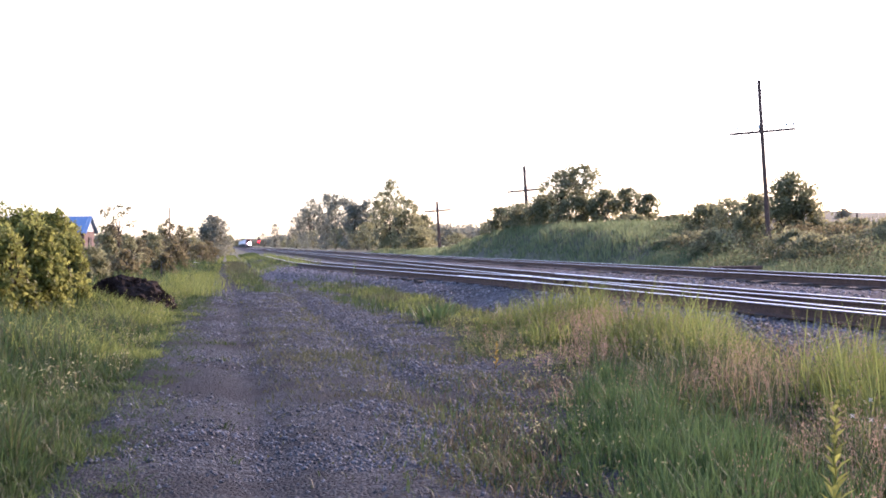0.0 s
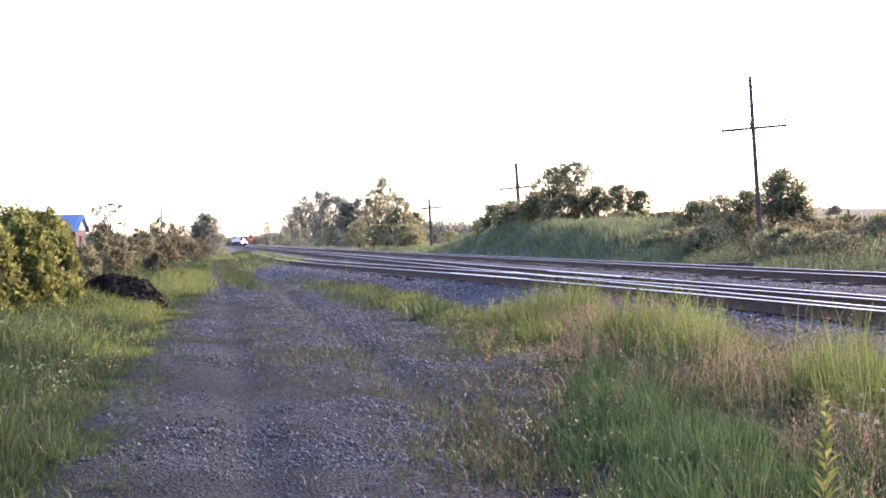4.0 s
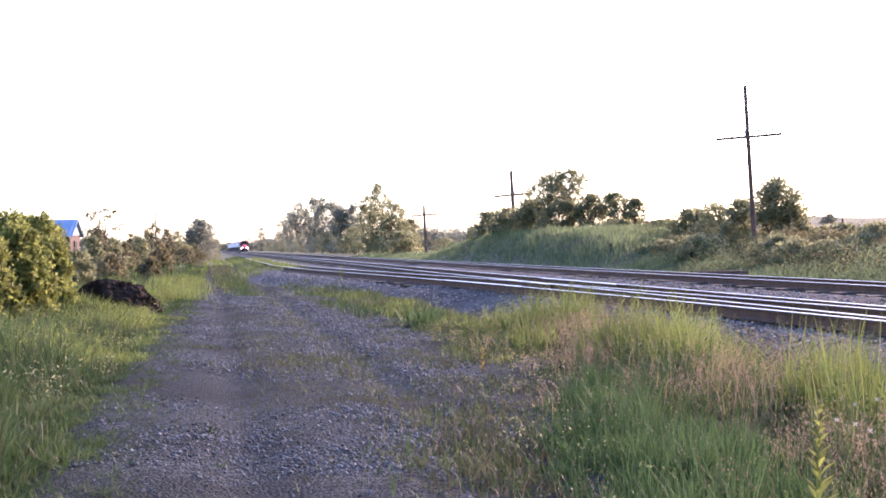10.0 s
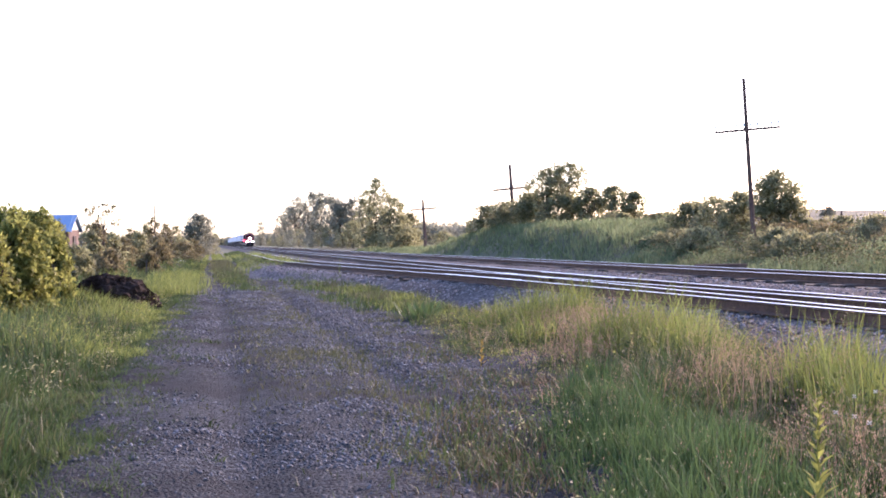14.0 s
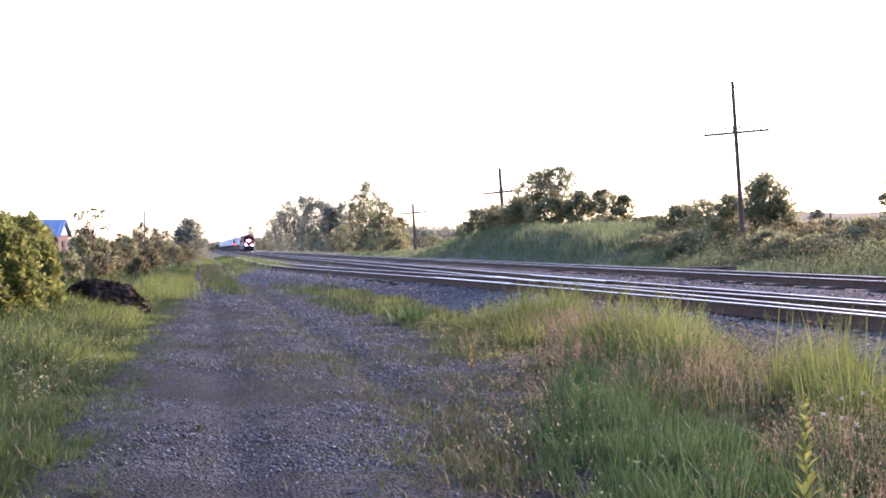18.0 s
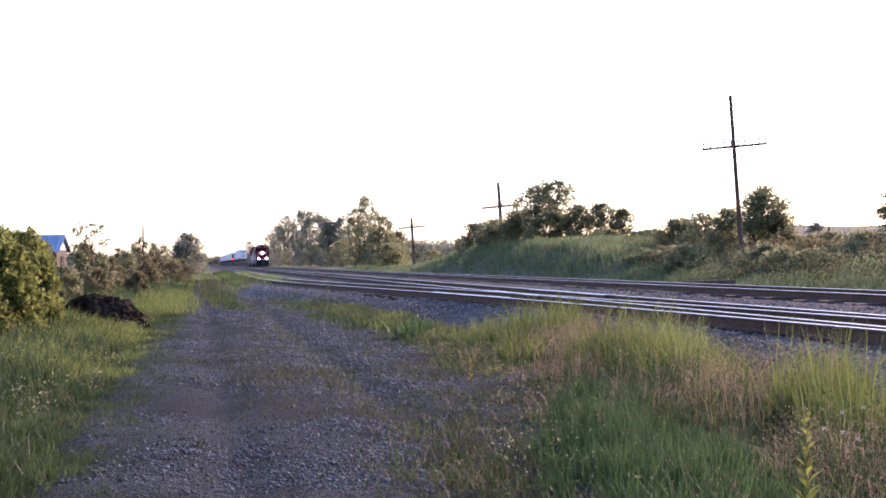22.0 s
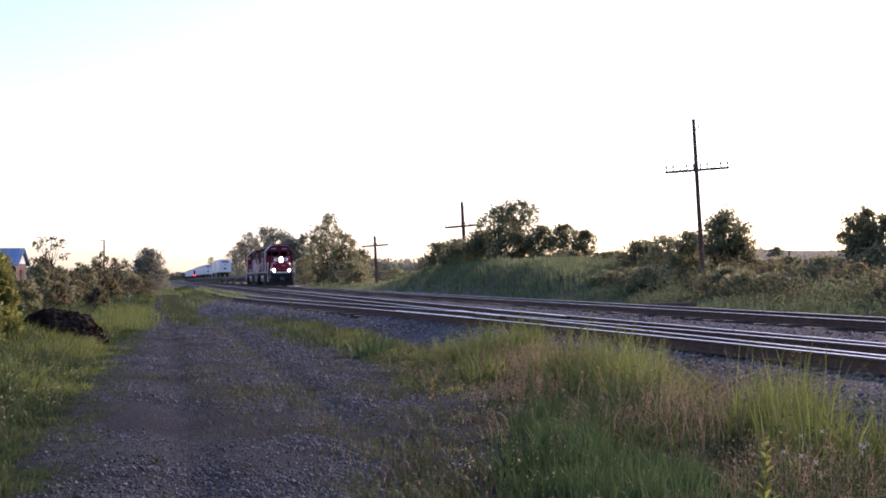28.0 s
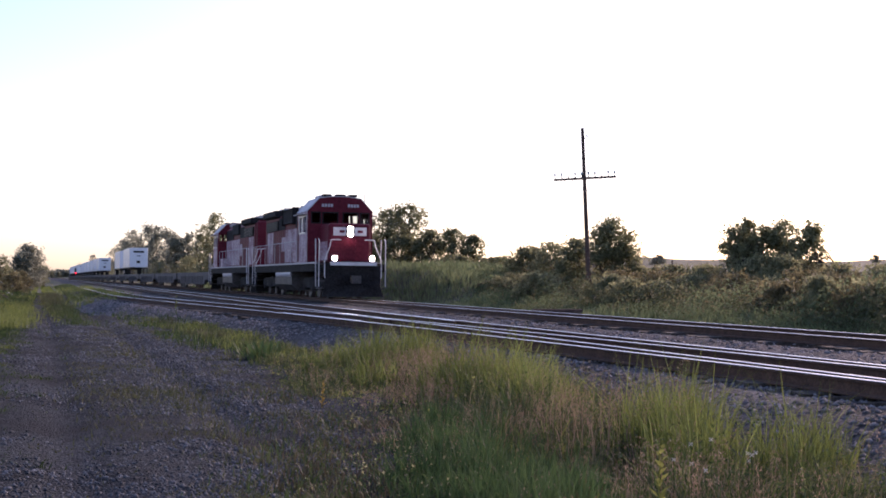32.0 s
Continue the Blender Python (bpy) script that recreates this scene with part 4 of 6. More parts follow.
# the grassy strip between the lane and the ballast's foot
n = 15000
y = 23 + 36 * rng.uniform(0, 1, n) ** 1.1
q = patchy(0 * y, y, 0.35, 63)
x = np.interp(y, [23, 27, 33, 40, 50, 60], [4.3, 4.5, 4.5, 4.2, 3.9, 3.5]) + rng.normal(0, 0.36, n) + 0.3 * q
q2 = patchy(x, y, 0.9, 64) + rng.normal(0, 0.15, n)
h = rng.uniform(0.08, 0.32, n) * (1 + 0.9 * q)
for sel, mat_, what in ((q2 > 0.14, M_GRASS_Y, "yellow-green grass strip along the ballast's foot"), ((q2 <= 0.14) & (q2 > -0.1), M_GRASS, "green grass strip along the ballast's foot"), (q2 <= -0.1, M_WEED, "olive grass strip along the ballast's foot")):
    grass("grass", x[sel], y[sel], h[sel], 0.012 + 0.0003 * y[sel], mat_, what, 0.5, 0.02 + 0 * x[sel])
# weeds over the siding's shoulder
n = 15000
y = 74 + 120 * rng.uniform(0, 1, n) ** 1.2
x = 1.7 + 2.1 * rng.uniform(0, 1, n) ** 1.3
k = patchy(x, y, 0.4, 60) > rng.uniform(-0.3, 0.35, n)
grass("grass", x[k], y[k], rng.uniform(0.1, 0.4, k.sum()), 0.014 + 0.0004 * y[k], M_GRASS, "weeds growing over the siding's shoulder", 0.3, 0.1 + 0.2 * smooth01(2.0, 3.0, x[k]))
n = 5000
y = 40 + 38 * rng.uniform(0, 1, n)
x = np.interp(y, [40, 60, 80], [4.3, 2.6, 2.2]) + np.abs(rng.normal(0, 0.8, n))
k = patchy(x, y, 0.5, 61) > rng.uniform(-0.3, 0.3, n)
grass("grass", x[k], y[k], rng.uniform(0.15, 0.4, k.sum()), 0.014 + 0.0004 * y[k], M_GRASS, "scattered weeds on the ballast's edge", 0.4, 0.1 + 0 * x[k])
# the overgrown far end of the lane
n = 16000
y = 42 + 170 * rng.uniform(0, 1, n) ** 1.1
x = -0.9 + 4.6 * rng.uniform(0, 1, n)
mid = np.interp(y, [40, 75], [1.1, 0.6])
k = (np.exp(-((x - mid + 0.85) / 0.35) ** 2) + np.exp(-((x - mid - 0.85) / 0.35) ** 2) < rng.uniform(0.1, 0.9, n)) & (patchy(x, y, 0.35, 50) + rng.uniform(-0.25, 0.25, n) > 0.17 - 0.45 * smooth01(42, 75, y) - 0.2 * smooth01(70, 120, y))
grass("lane_tufts", x[k], y[k], rng.uniform(0.04, 0.2, k.sum()), 0.012 + 0.0004 * y[k], M_GRASS_Y, "weeds overgrowing the far end of the lane", 0.5, 0.02 + 0 * x[k])
# tall weeds where the siding ends and in the middle of the far lane
n = 10000
y = 66 + 70 * rng.uniform(0, 1, n) ** 1.1
x = np.interp(y, [66, 80, 136], [2.7, 3.0, 2.8]) + rng.normal(0, 0.7, n)
q = patchy(x, y, 0.33, 81) + rng.normal(0, 0.1, n)
k = q > rng.uniform(-0.2, 0.15, n)
x, y, q = x[k], y[k], q[k]
h = rng.uniform(0.12, 0.6, len(x)) * (0.8 + 1.2 * np.clip(q, -0.2, 0.5))
for sel, mat_, what in ((q > 0.2, M_GRASS_Y, "tall yellow-green weeds over the end of the siding"), (q <= 0.2, M_BANK, "tall green weeds over the end of the siding")):
    grass("grass", x[sel], y[sel], h[sel], 0.018 + 0.0003 * y[sel], mat_, what, 0.4, 0.03 + 0.3 * smooth01(2.6, 3.8, x[sel]))
n = 3600
y = 40 + 36 * rng.uniform(0, 1, n)
x = np.interp(y, [42, 75], [1.05, 0.65]) + rng.normal(0, 0.3, n)
k = patchy(x, y, 0.3, 82) > rng.uniform(-0.1, 0.35, n)
grass("lane_tufts", x[k], y[k], rng.uniform(0.06, 0.36, k.sum()), 0.018, M_GRASS, "green weeds along the middle of the far lane", 0.45, 0.03 + 0 * x[k])
n = 5000
y = 39 + 24 * rng.uniform(0, 1, n)
x = -1.3 + rng.normal(0, 0.45, n)
k = patchy(x, y, 0.3, 83) > -0.1
grass("grass", x[k], y[k], rng.uniform(0.2, 0.65, k.sum()), 0.018, M_GRASS_Y, "tall yellow-green weeds beside the far lane", 0.4)
# small creeping weeds on the lane's gravel
n = 26000
y = 7.5 + 42 * rng.uniform(0, 1, n) ** 1.4
x = rng.uniform(-0.9, 2.9, n)
want = 0.9 * zone(x, y, ((1.2, 16.5, 0.5), (1.15, 18.5, 0.45), (1.0, 13.8, 0.35), (1.5, 9.0, 0.5), (1.9, 11.2, 0.5), (1.1, 23, 0.5), (1.2, 29, 0.6), (1.1, 36, 0.7), (-0.75, 17.5, 0.4), (-0.8, 13.2, 0.35), (-0.85, 9.6, 0.25), (0.4, 12.0, 0.3), (0.7, 10.6, 0.25))) * 0.85 + 0.02
k = (want * (1 + 1.5 * patchy(x, y, 1.7, 33)) > rng.uniform(0, 1, n)) & (x < np.interp(y, *EDGE_R))
x, y = x[k], y[k]
z = 0.035 + rng.uniform(0.0, 0.05, len(x))
tagged(part("creeping_weeds", fast_mesh("creeping_weeds", leaf_cards(np.stack([x, y, z], 1), 0.014 + 0.0003 * y), 4, M_WEED)), "low creeping weeds on the gravel", "weeds", kind="stuff")
# the far side of the railway
n = 50000
y = 12 + 170 * rng.uniform(0, 1, n) ** 1.3
x = 16.9 + (3 + 0.09 * y) * rng.uniform(0, 1, n)
q = patchy(x, y, 0.2, 14.0)
h = (0.33 + 0.4 * q) * rng.uniform(0.5, 1.2, n) * smooth01(16.6, 18.5, x) + 0.1
grass("grass", x, y, np.maximum(h, 0.08), 0.02 + 0.0006 * y, M_BANK, "deep green grass on the bank past the tracks", 0.3)


# ---- single plants in the foreground ----
def leaf_blade(bm, base, tip, width):
    base, tip = Vector(base), Vector(tip)
    d = tip - base
    side = d.cross(Vector((0, 0, 1))).normalized() * width / 2
    mid = base + d * 0.45 + Vector((0, 0, 0.12 * d.length))
    v = [bm.verts.new(p) for p in (base, mid - side, tip, mid + side, mid - Vector((0, 0, 0.012)))]
    for f in ((0, 1, 4), (1, 2, 4), (2, 3, 4), (3, 0, 4)):
        bm.faces.new([v[i] for i in f])


def tall_weed(x, y, h, label, mat, n=22, name="tall_weed"):
    root = tagged(new(name), label, "weed", "foreground weeds")
    root.location = (x, y, float(ground_z(x, y)) - 0.03)
    part("stem", rod((0, 0, 0), (0.02, 0.01, h), 0.008, 0.003, 6), mat, root)
    for i in range(n):
        z = h * (0.25 + 0.75 * i / n)
        an = i * 2.4
        bm = bmesh.new()
        L = 0.14 * h * (1.3 - i / n)
        leaf_blade(bm, (0.02 * z / h, 0, z), (0.02 + math.cos(an) * L * 0.75, math.sin(an) * L * 0.75, z + L * 0.7), 0.036)
        part("leaf", bm, mat, root)
    return root


tall_weed(2.84, 5.95, 0.8, "upright pale green weed with narrow pointed leaves", M_LEAF_Y, 30)
tall_weed(3.12, 15.4, 0.42, "small golden-yellow flowering weed at the lane's edge", M_GOLD, 14, "golden_weed")
tall_weed(6.0, 18.6, 0.85, "upright leafy weed at the ballast's edge", M_GRASS_Y, 20)
tall_weed(4.25, 45, 1.1, "tall leafy weed beside the siding", M_GRASS_Y, 18)


def leafy_weed(x, y, h):
    """A low clump of broad arching leaves."""
    root = tagged(new("leafy_weed"), "low clump of broad fresh green leaves at the lane's edge", "weed", "foreground weeds")
    root.location = (x, y, float(ground_z(x, y)))
    for i in range(110):
        a, r = rng.uniform(0, 2 * np.pi), rng.uniform(0.0, 0.4)
        long, lift = rng.uniform(0.6, 1.1) * h, rng.uniform(0.35, 1.1) * h
        bm = bmesh.new()
        foot = (math.cos(a) * r, math.sin(a) * r * 1.2, 0.0)
        leaf_blade(bm, foot, (foot[0] + math.cos(a) * long * 0.6, foot[1] + math.sin(a) * long * 0.6, lift), 0.045)
        part("leaf", bm, M_BROAD, root)


leafy_weed(3.89, 24.9, 0.42)


def flower(x, y, h):
    root = tagged(new("wild_flower"), "small white wild flower on a thin stem", "flower", "white wild flowers")
    root.location = (x, y, float(ground_z(x, y)) - 0.03)
    part("stem", rod((0, 0, 0), (0, 0.02, h), 0.004, 0.002, 5), M_GRASS, root)
    bm = bmesh.new()
    for k in range(6):
        a = k * 1.05
        bmesh.ops.create_icosphere(bm, subdivisions=1, radius=0.0045, matrix=Matrix.Translation((math.cos(a) * 0.009, 0.02 + math.sin(a) * 0.009, h + 0.007 * (k % 3))))
    part("blossom", bm, M_PETAL, root)


for k in range(9):
    flower(3.75 + 0.75 * rng.uniform(), 6.9 + 0.9 * rng.uniform(), rng.uniform(0.42, 0.62))


# ---- soil heap and rubbish by the lane ----
def soil_heap(x, y, w, d, h):
    bm = bmesh.new()
    bmesh.ops.create_icosphere(bm, subdivisions=5, radius=1)
    for v in bm.verts:
        c = v.co
        f = 1 + 0.16 * noise.noise(c * 1.9) + 0.1 * noise.noise(c * 5) + 0.1 * noise.noise(c * 13)
        v.co = Vector((c.x * w / 2 * f, c.y * d / 2 * f, max(-0.1, c.z) * h * f * (1 - 0.18 * c.x)))
    ob = part("soil_heap", bm, M_SOIL)
    ob.location = (x, y, 0.02)
    bpy.data.meshes[ob.data.name].polygons.foreach_set("use_smooth", [False] * len(ob.data.polygons))
    return tagged(ob, "heap of dark crumbly soil among the weeds", "soil heap")


soil_heap(-2.42, 33.7, 2.2, 2.2, 0.8)
n = 4500
an, rr = rng.uniform(0, 2 * np.pi, n), rng.uniform(0.2, 1.12, n)
cx, cy = -2.42 + np.cos(an) * rr * 1.08, 33.7 + np.sin(an) * rr * 1.05
cz = 0.04 + 0.78 * np.sqrt(np.clip(1 - rr ** 2, 0, 1)) * (1 - 0.18 * np.cos(an) * rr)
tagged(part("soil_clods", fast_mesh("soil_clods", leaf_cards(np.stack([cx, cy, cz], 1), 0.05), 4, M_SOIL)), "loose clods and stalks on the soil heap", "soil", kind="stuff")
n = 3600
y = 30.6 + 1.9 * rng.uniform(0, 1, n)
x = -4.6 + 3.1 * rng.uniform(0, 1, n)
grass("grass", x, y, rng.uniform(0.2, 0.65, n) * (0.5 + 0.6 * smooth01(-1.7, -3.4, x)), 0.02, M_GRASS_Y, "weeds in front of the soil heap", 0.35)


def debris(x, y, s, mat, label, name="rubble_lump"):
    bm = bmesh.new()
    bmesh.ops.create_icosphere(bm, subdivisions=2, radius=s)
    for v in bm.verts:
        v.co *= 1 + 0.5 * noise.noise(v.co * (2 / s) + Vector((x, y, 0)))
        v.co.z *= 0.7
    ob = part(name, bm, mat)
    ob.location = (x, y, float(ground_z(x, y)) + s * 0.3)
    return tagged(ob, label, "rubble", "rubble by the lane")


debris(-7.12, 124.06, 0.42, M_SIDING, "pale lump of rubble in the weeds")
debris(-2.35, 103.34, 0.36, M_SIDING, "pale lump of rubble in the weeds")
debris(-2.46, 88.88, 0.46, M_BLACK, "dark scorched lump of rubbish in the weeds")


def stake(x, y, h):
    root = tagged(new("wooden_stake"), "thin dark wooden stake standing in the weeds by the lane", "stake")
    root.location = (x, y, float(ground_z(x, y)) - 0.1)
    part("post", rod((0, 0, 0), (0.03, 0, h), 0.04, 0.03, 7), M_TIE, root)
    part("split_top", rod((0.03, 0, h), (0.05, 0, h + 0.08), 0.03, 0.008, 5), M_TIE, root)


stake(-2.68, 55.51, 0.95)


# ---- shed with a blue roof ----
def shed():
    root = tagged(new("shed"), "small brown shed with a white gable and bright blue metal roof", "shed")
    root.matrix_world = pose(-10.25, 80.4, float(ground_z(-10.25, 80.4)), 0, 0, -4)
    w, d, e, r = 4.6, 3.4, 2.35, 3.2
    part("wall", prism([(-w / 2, 0.9), (w / 2, 0.9), (w / 2, e), (-w / 2, e)], -d / 2, d / 2), M_BRICK, root)
    for s in (-1, 1):
        bm = bmesh.new()
        a = [bm.verts.new(p) for p in ((s * w / 2, -d / 2, e + 0.002), (s * w / 2, d / 2, e + 0.002), (s * w / 2, 0, r - 0.06))]
        b = [bm.verts.new((v.co.x - s * 0.12, v.co.y, v.co.z)) for v in a]
        bm.faces.new(a), bm.faces.new(b)
        for i in range(3):
            bm.faces.new((a[i], a[(i + 1) % 3], b[(i + 1) % 3], b[i]))
        bmesh.ops.recalc_face_normals(bm, faces=bm.faces[:])
        part("gable", bm, M_SIDING, root)
    part("plinth", box(-w / 2 - 0.02, -d / 2 - 0.02, -0.1, w / 2 + 0.02, d / 2 + 0.02, 0.897), M_BRICK, root)
    for s in (-1, 1):
        bm = bmesh.new()
        v = [bm.verts.new(p) for p in ((-w / 2 - 0.2, s * (d / 2 + 0.3), e - 0.13), (w / 2 + 0.2, s * (d / 2 + 0.3), e - 0.13), (w / 2 + 0.2, 0, r), (-w / 2 - 0.2, 0, r))]
        f = bm.faces.new(v)
        ex = bmesh.ops.extrude_face_region(bm, geom=[f])
        for g in ex["geom"]:
            if isinstance(g, bmesh.types.BMVert):
                g.co.z += 0.06
        bmesh.ops.recalc_face_normals(bm, faces=bm.faces[:])
        roof = part("roof_slope", bm, M_BLUE, root, "bright blue sheet-metal roof")
        for k in range(8):
            xx = -w / 2 + k * w / 7
            part("roof_seam", rod((xx, s * (d / 2 + 0.28), e - 0.06), (xx, s * 0.02, r + 0.06), 0.018, n=5), M_BLUE, roof)
    part("door", box(w / 2 + 0.025, -0.5, 0, w / 2 + 0.06, 0.4, 2.0), M_TIE, root, "brown plank door")


shed()


# ---- telegraph poles ----
def telegraph_pole(y, x, top, arm_z, lean, label, thick=0.12):
    z0 = float(ground_z(x, y))
    root = tagged(new("telegraph_pole"), label, "pole", "old telegraph poles")
    root.matrix_world = pose(x, y, z0 - 0.3, 0, -lean, 0)
    H, A = top - z0 + 0.3, arm_z - z0 + 0.3
    part("post", rod((0, 0, 0), (0, 0, H), thick, thick * 0.65, 10), M_POLE, root)
    arm = part("crossarm", box(-1.56, -0.16, -0.46 * thick, 1.56, -0.05, 0.46 * thick), M_POLE, root, bevel=0.01)
    arm.matrix_local = pose(0, 0, A, 0, -1.8, 0)
    for k in range(10):
        xx = -1.5 + 3.0 * k / 9
        if abs(xx) < 0.1:
            continue
        pin = part("pin", rod((xx, -0.11, 0.05), (xx, -0.11, 0.2), 0.024, n=6), M_POLE, arm)
        if k not in (2, 7):
            rod_ = rod((xx, -0.11, 0.18), (xx, -0.11, 0.31), 0.055, 0.04, 8)
            part("insulator", rod_, M_GLASSKNOB, arm, "pale glass insulator")
    for s in (-1, 1):
        part("brace", rod((s * 0.75, -0.13, A - 0.05), (0, -0.14, A - 0.6), 0.018, n=5), M_STEEL, root)
    part("side_bracket", rod((0, 0, H - 0.55), (0.22, 0, H - 0.4), 0.025, n=6), M_POLE, root)
    part("insulator", rod((0.22, 0, H - 0.42), (0.22, 0, H - 0.28), 0.04, 0.03, 8), M_GLASSKNOB, root)
    return root


telegraph_pole(57.0, 24.32, 8.75, 6.4, 3.0, "leaning weathered telegraph pole with a long bare crossarm")
telegraph_pole(105.6, 24.3, 7.75, 5.75, 3.0, "leaning weathered telegraph pole above the thicket", 0.18)
telegraph_pole(151.0, 24.25, 6.4, 5.3, 2.6, "far leaning telegraph pole beside the tracks", 0.2)
telegraph_pole(200.0, 24.0, 6.3, 5.2, 2.2, "distant telegraph pole half hidden by trees", 0.18)


def wire(a, b, sag):
    bm = bmesh.new()
    p = [Vector(a).lerp(Vector(b), i / 14) - Vector((0, 0, sag * 4 * (i / 14) * (1 - i / 14))) for i in range(15)]
    rings = [[bm.verts.new(q + Vector((0.006 * math.cos(k * 1.5708), 0, 0.006 * math.sin(k * 1.5708)))) for k in range(4)] for q in p]
    for r0, r1 in zip(rings, rings[1:]):
        for k in range(4):
            bm.faces.new((r0[k], r0[(k + 1) % 4], r1[(k + 1) % 4], r1[k]))
    return tagged(part("wire", bm, M_STEEL), "thin sagging wire between the old poles", "wire", "pole wires")


for dx in (-1.2, 0.55, 1.2):
    wire((24 + dx, 56.9, 6.85 + dx * 0.05), (24 + dx, 105.5, 6.0 + dx * 0.05), 0.9)
    wire((24 + dx, 105.5, 6.0 + dx * 0.05), (24 + dx, 150.9, 5.55 + dx * 0.05), 0.9)


# ---- stack of old ties past the tracks ----
def tie_stack():
    root = tagged(new("tie_stack"), "low stack of old weathered railway ties in the grass", "timber stack")
    root.matrix_world = pose(17.25, 43.6, float(ground_z(17.25, 43.6)), 0, 0, -4)
    for i in range(6):
        lay, k = divmod(i, 4)
        part("tie", box(-0.9 + 0.07 * (k % 3), -0.5 + k * 0.27 + lay * 0.05, 0.13 * lay + 0.37, 0.9 - 0.16 * (k % 2), -0.5 + k * 0.27 + 0.23 + lay * 0.05, 0.13 * lay + 0.49), M_POLE, root, bevel=0.012)
    for s in (-0.65, 0.6):
        part("bearer", box(s - 0.12, -0.55, -0.1, s + 0.12, 0.6, 0.367), M_POLE, root)


tie_stack()


# ---- fence posts and a thin far pole ----
def fence_post(az, d, h):
    x, y = at(az, d)
    root = tagged(new("fence_post"), "thin weathered fence post on the field's edge", "fence post", "field fence posts")
    root.location = (x, y, float(ground_z(x, y)) - 0.1)
    part("post", rod((0, 0, 0), (0.02, 0, h), 0.07, 0.06, 7), M_POLE, root)
    part("post_cap", rod((0.02, 0, h), (0.02, 0, h + 0.04), 0.06, 0.02, 7), M_POLE, root)


for az, d in ((25.3, 92), (26.6, 90), (33.6, 84)):
    fence_post(az, d, 0.8)


def thin_pole():
    x, y = at(-2.38, 150)
    root = tagged(new("utility_pole"), "thin distant wooden pole among the bushes", "pole")
    root.location = (x, y, float(ground_z(x, y)) - 0.2)
    part("post", rod((0, 0, 0), (0.05, 0, 6.0), 0.11, 0.07, 8), M_POLE, root)
    part("lamp_arm", rod((0.05, 0, 5.9), (-0.45, 0, 6.05), 0.03, n=6), M_STEEL, root)


thin_pole()


# ---- signal at the far end ----
def signal():
    root = tagged(new("railway_signal"), "distant railway signal post showing a red light", "signal")
    root.location = (10.9, 462, 0.2)
    part("post", rod((0, 0, 0), (0, 0, 4.6), 0.09, n=8), M_STEEL, root)
    head = part("signal_head", box(-0.3, -0.12, 2.2, 0.3, 0.12, 4.4), M_BLACK, root, bevel=0.03)
    bm = bmesh.new()
    bmesh.ops.create_uvsphere(bm, u_segments=10, v_segments=6, radius=0.17, matrix=Matrix.Translation((0, -0.2, 2.75)))
    part("red_light", bm, M_SIGNAL, head, "lit red lens")


signal()


# ---- train: y runs back from the front coupler, z = 0 is the top of the rail ----
SCALE = 1.07


def wheel_set(parent, y, r=0.5, name="wheel"):
    for s in (-1, 1):
        bm = rod((s * 0.66, y, r), (s * 0.79, y, r), r, r * 0.97, 20)
        rod((s * 0.62, y, r), (s * 0.66, y, r), r * 1.06, n=20, bm=bm)
        w = part(name, bm, M_STEEL, parent)
        part("bearing_box", box(s * 0.98 - 0.12, y - 0.18, r - 0.14, s * 0.98 + 0.12, y + 0.18, r + 0.16), M_BLACK, w)
    part("axle", rod((-0.95, y, r), (0.95, y, r), 0.09, n=8), M_BLACK, parent)


def bogie(root, y0, axles, mat):
    b = part("bogie_frame", box(-0.35, y0 + axles[0] - 0.2, 0.45, 0.35, y0 + axles[-1] + 0.2, 0.9), mat, root)
    for s in (-1, 1):
        a, e = y0 + axles[0], y0 + axles[-1]
        pr = [(a - 0.55, 0.55), (a - 0.45, 0.85), (a + 0.35, 0.95), (e - 0.35, 0.95), (e + 0.45, 0.85), (e + 0.55, 0.55), (e - 0.1, 0.5), ((a + e) / 2, 0.42), (a + 0.1, 0.5)]
        bm = bmesh.new()
        f = [[bm.verts.new((s * xx, yy, zz)) for yy, zz in pr] for xx in (0.9, 1.08)]
        n = len(pr)
        for i in range(n):
            bm.faces.new((f[0][i], f[0][(i + 1) % n], f[1][(i + 1) % n], f[1][i]))
        bm.faces.new(f[0]), bm.faces.new(f[1][::-1])
        bmesh.ops.recalc_face_normals(bm, faces=bm.faces[:])
        part("side_frame", bm, mat, b)
        for k in range(len(axles) - 1):
            yy = y0 + (axles[k] + axles[k + 1]) / 2
            for o in (-0.13, 0.13):
                part("coil_spring", rod((s * 1.0, yy + o, 0.5), (s * 1.0, yy + o, 0.8), 0.09, n=8), M_STEEL, b)
    for a in axles:
        wheel_set(b, y0 + a)


def tube(points, r, parent, mat, name="handrail", n=6, label=""):
    bm = bmesh.new()
    for a, b in zip(points, points[1:]):
        rod(a, b, r, n=n, bm=bm)
    return part(name, bm, mat, parent, label)


def plate(profile, x0, x1):
    """An outline in y and z, drawn out along x."""
    bm = bmesh.new()
    a = [bm.verts.new((x0, y, z)) for y, z in profile]
    b = [bm.verts.new((x1, y, z)) for y, z in profile]
    n = len(profile)
    for i in range(n):
        bm.faces.new((a[i], a[(i + 1) % n], b[(i + 1) % n], b[i]))
    bm.faces.new(a[::-1]), bm.faces.new(b)
    bmesh.ops.recalc_face_normals(bm, faces=bm.faces[:])
    return bm


def digits(parent, x, y, z, w, h, n, mat, face=-1):
    """A painted row of unreadable figures, as plain bars."""
    for k in range(n):
        part("number_bar", box(x - w / 2 + k * w / n, y - 0.012 + 0.0 * face, z - h / 2, x - w / 2 + (k + 0.75) * w / n, y, z + h / 2), mat, parent)


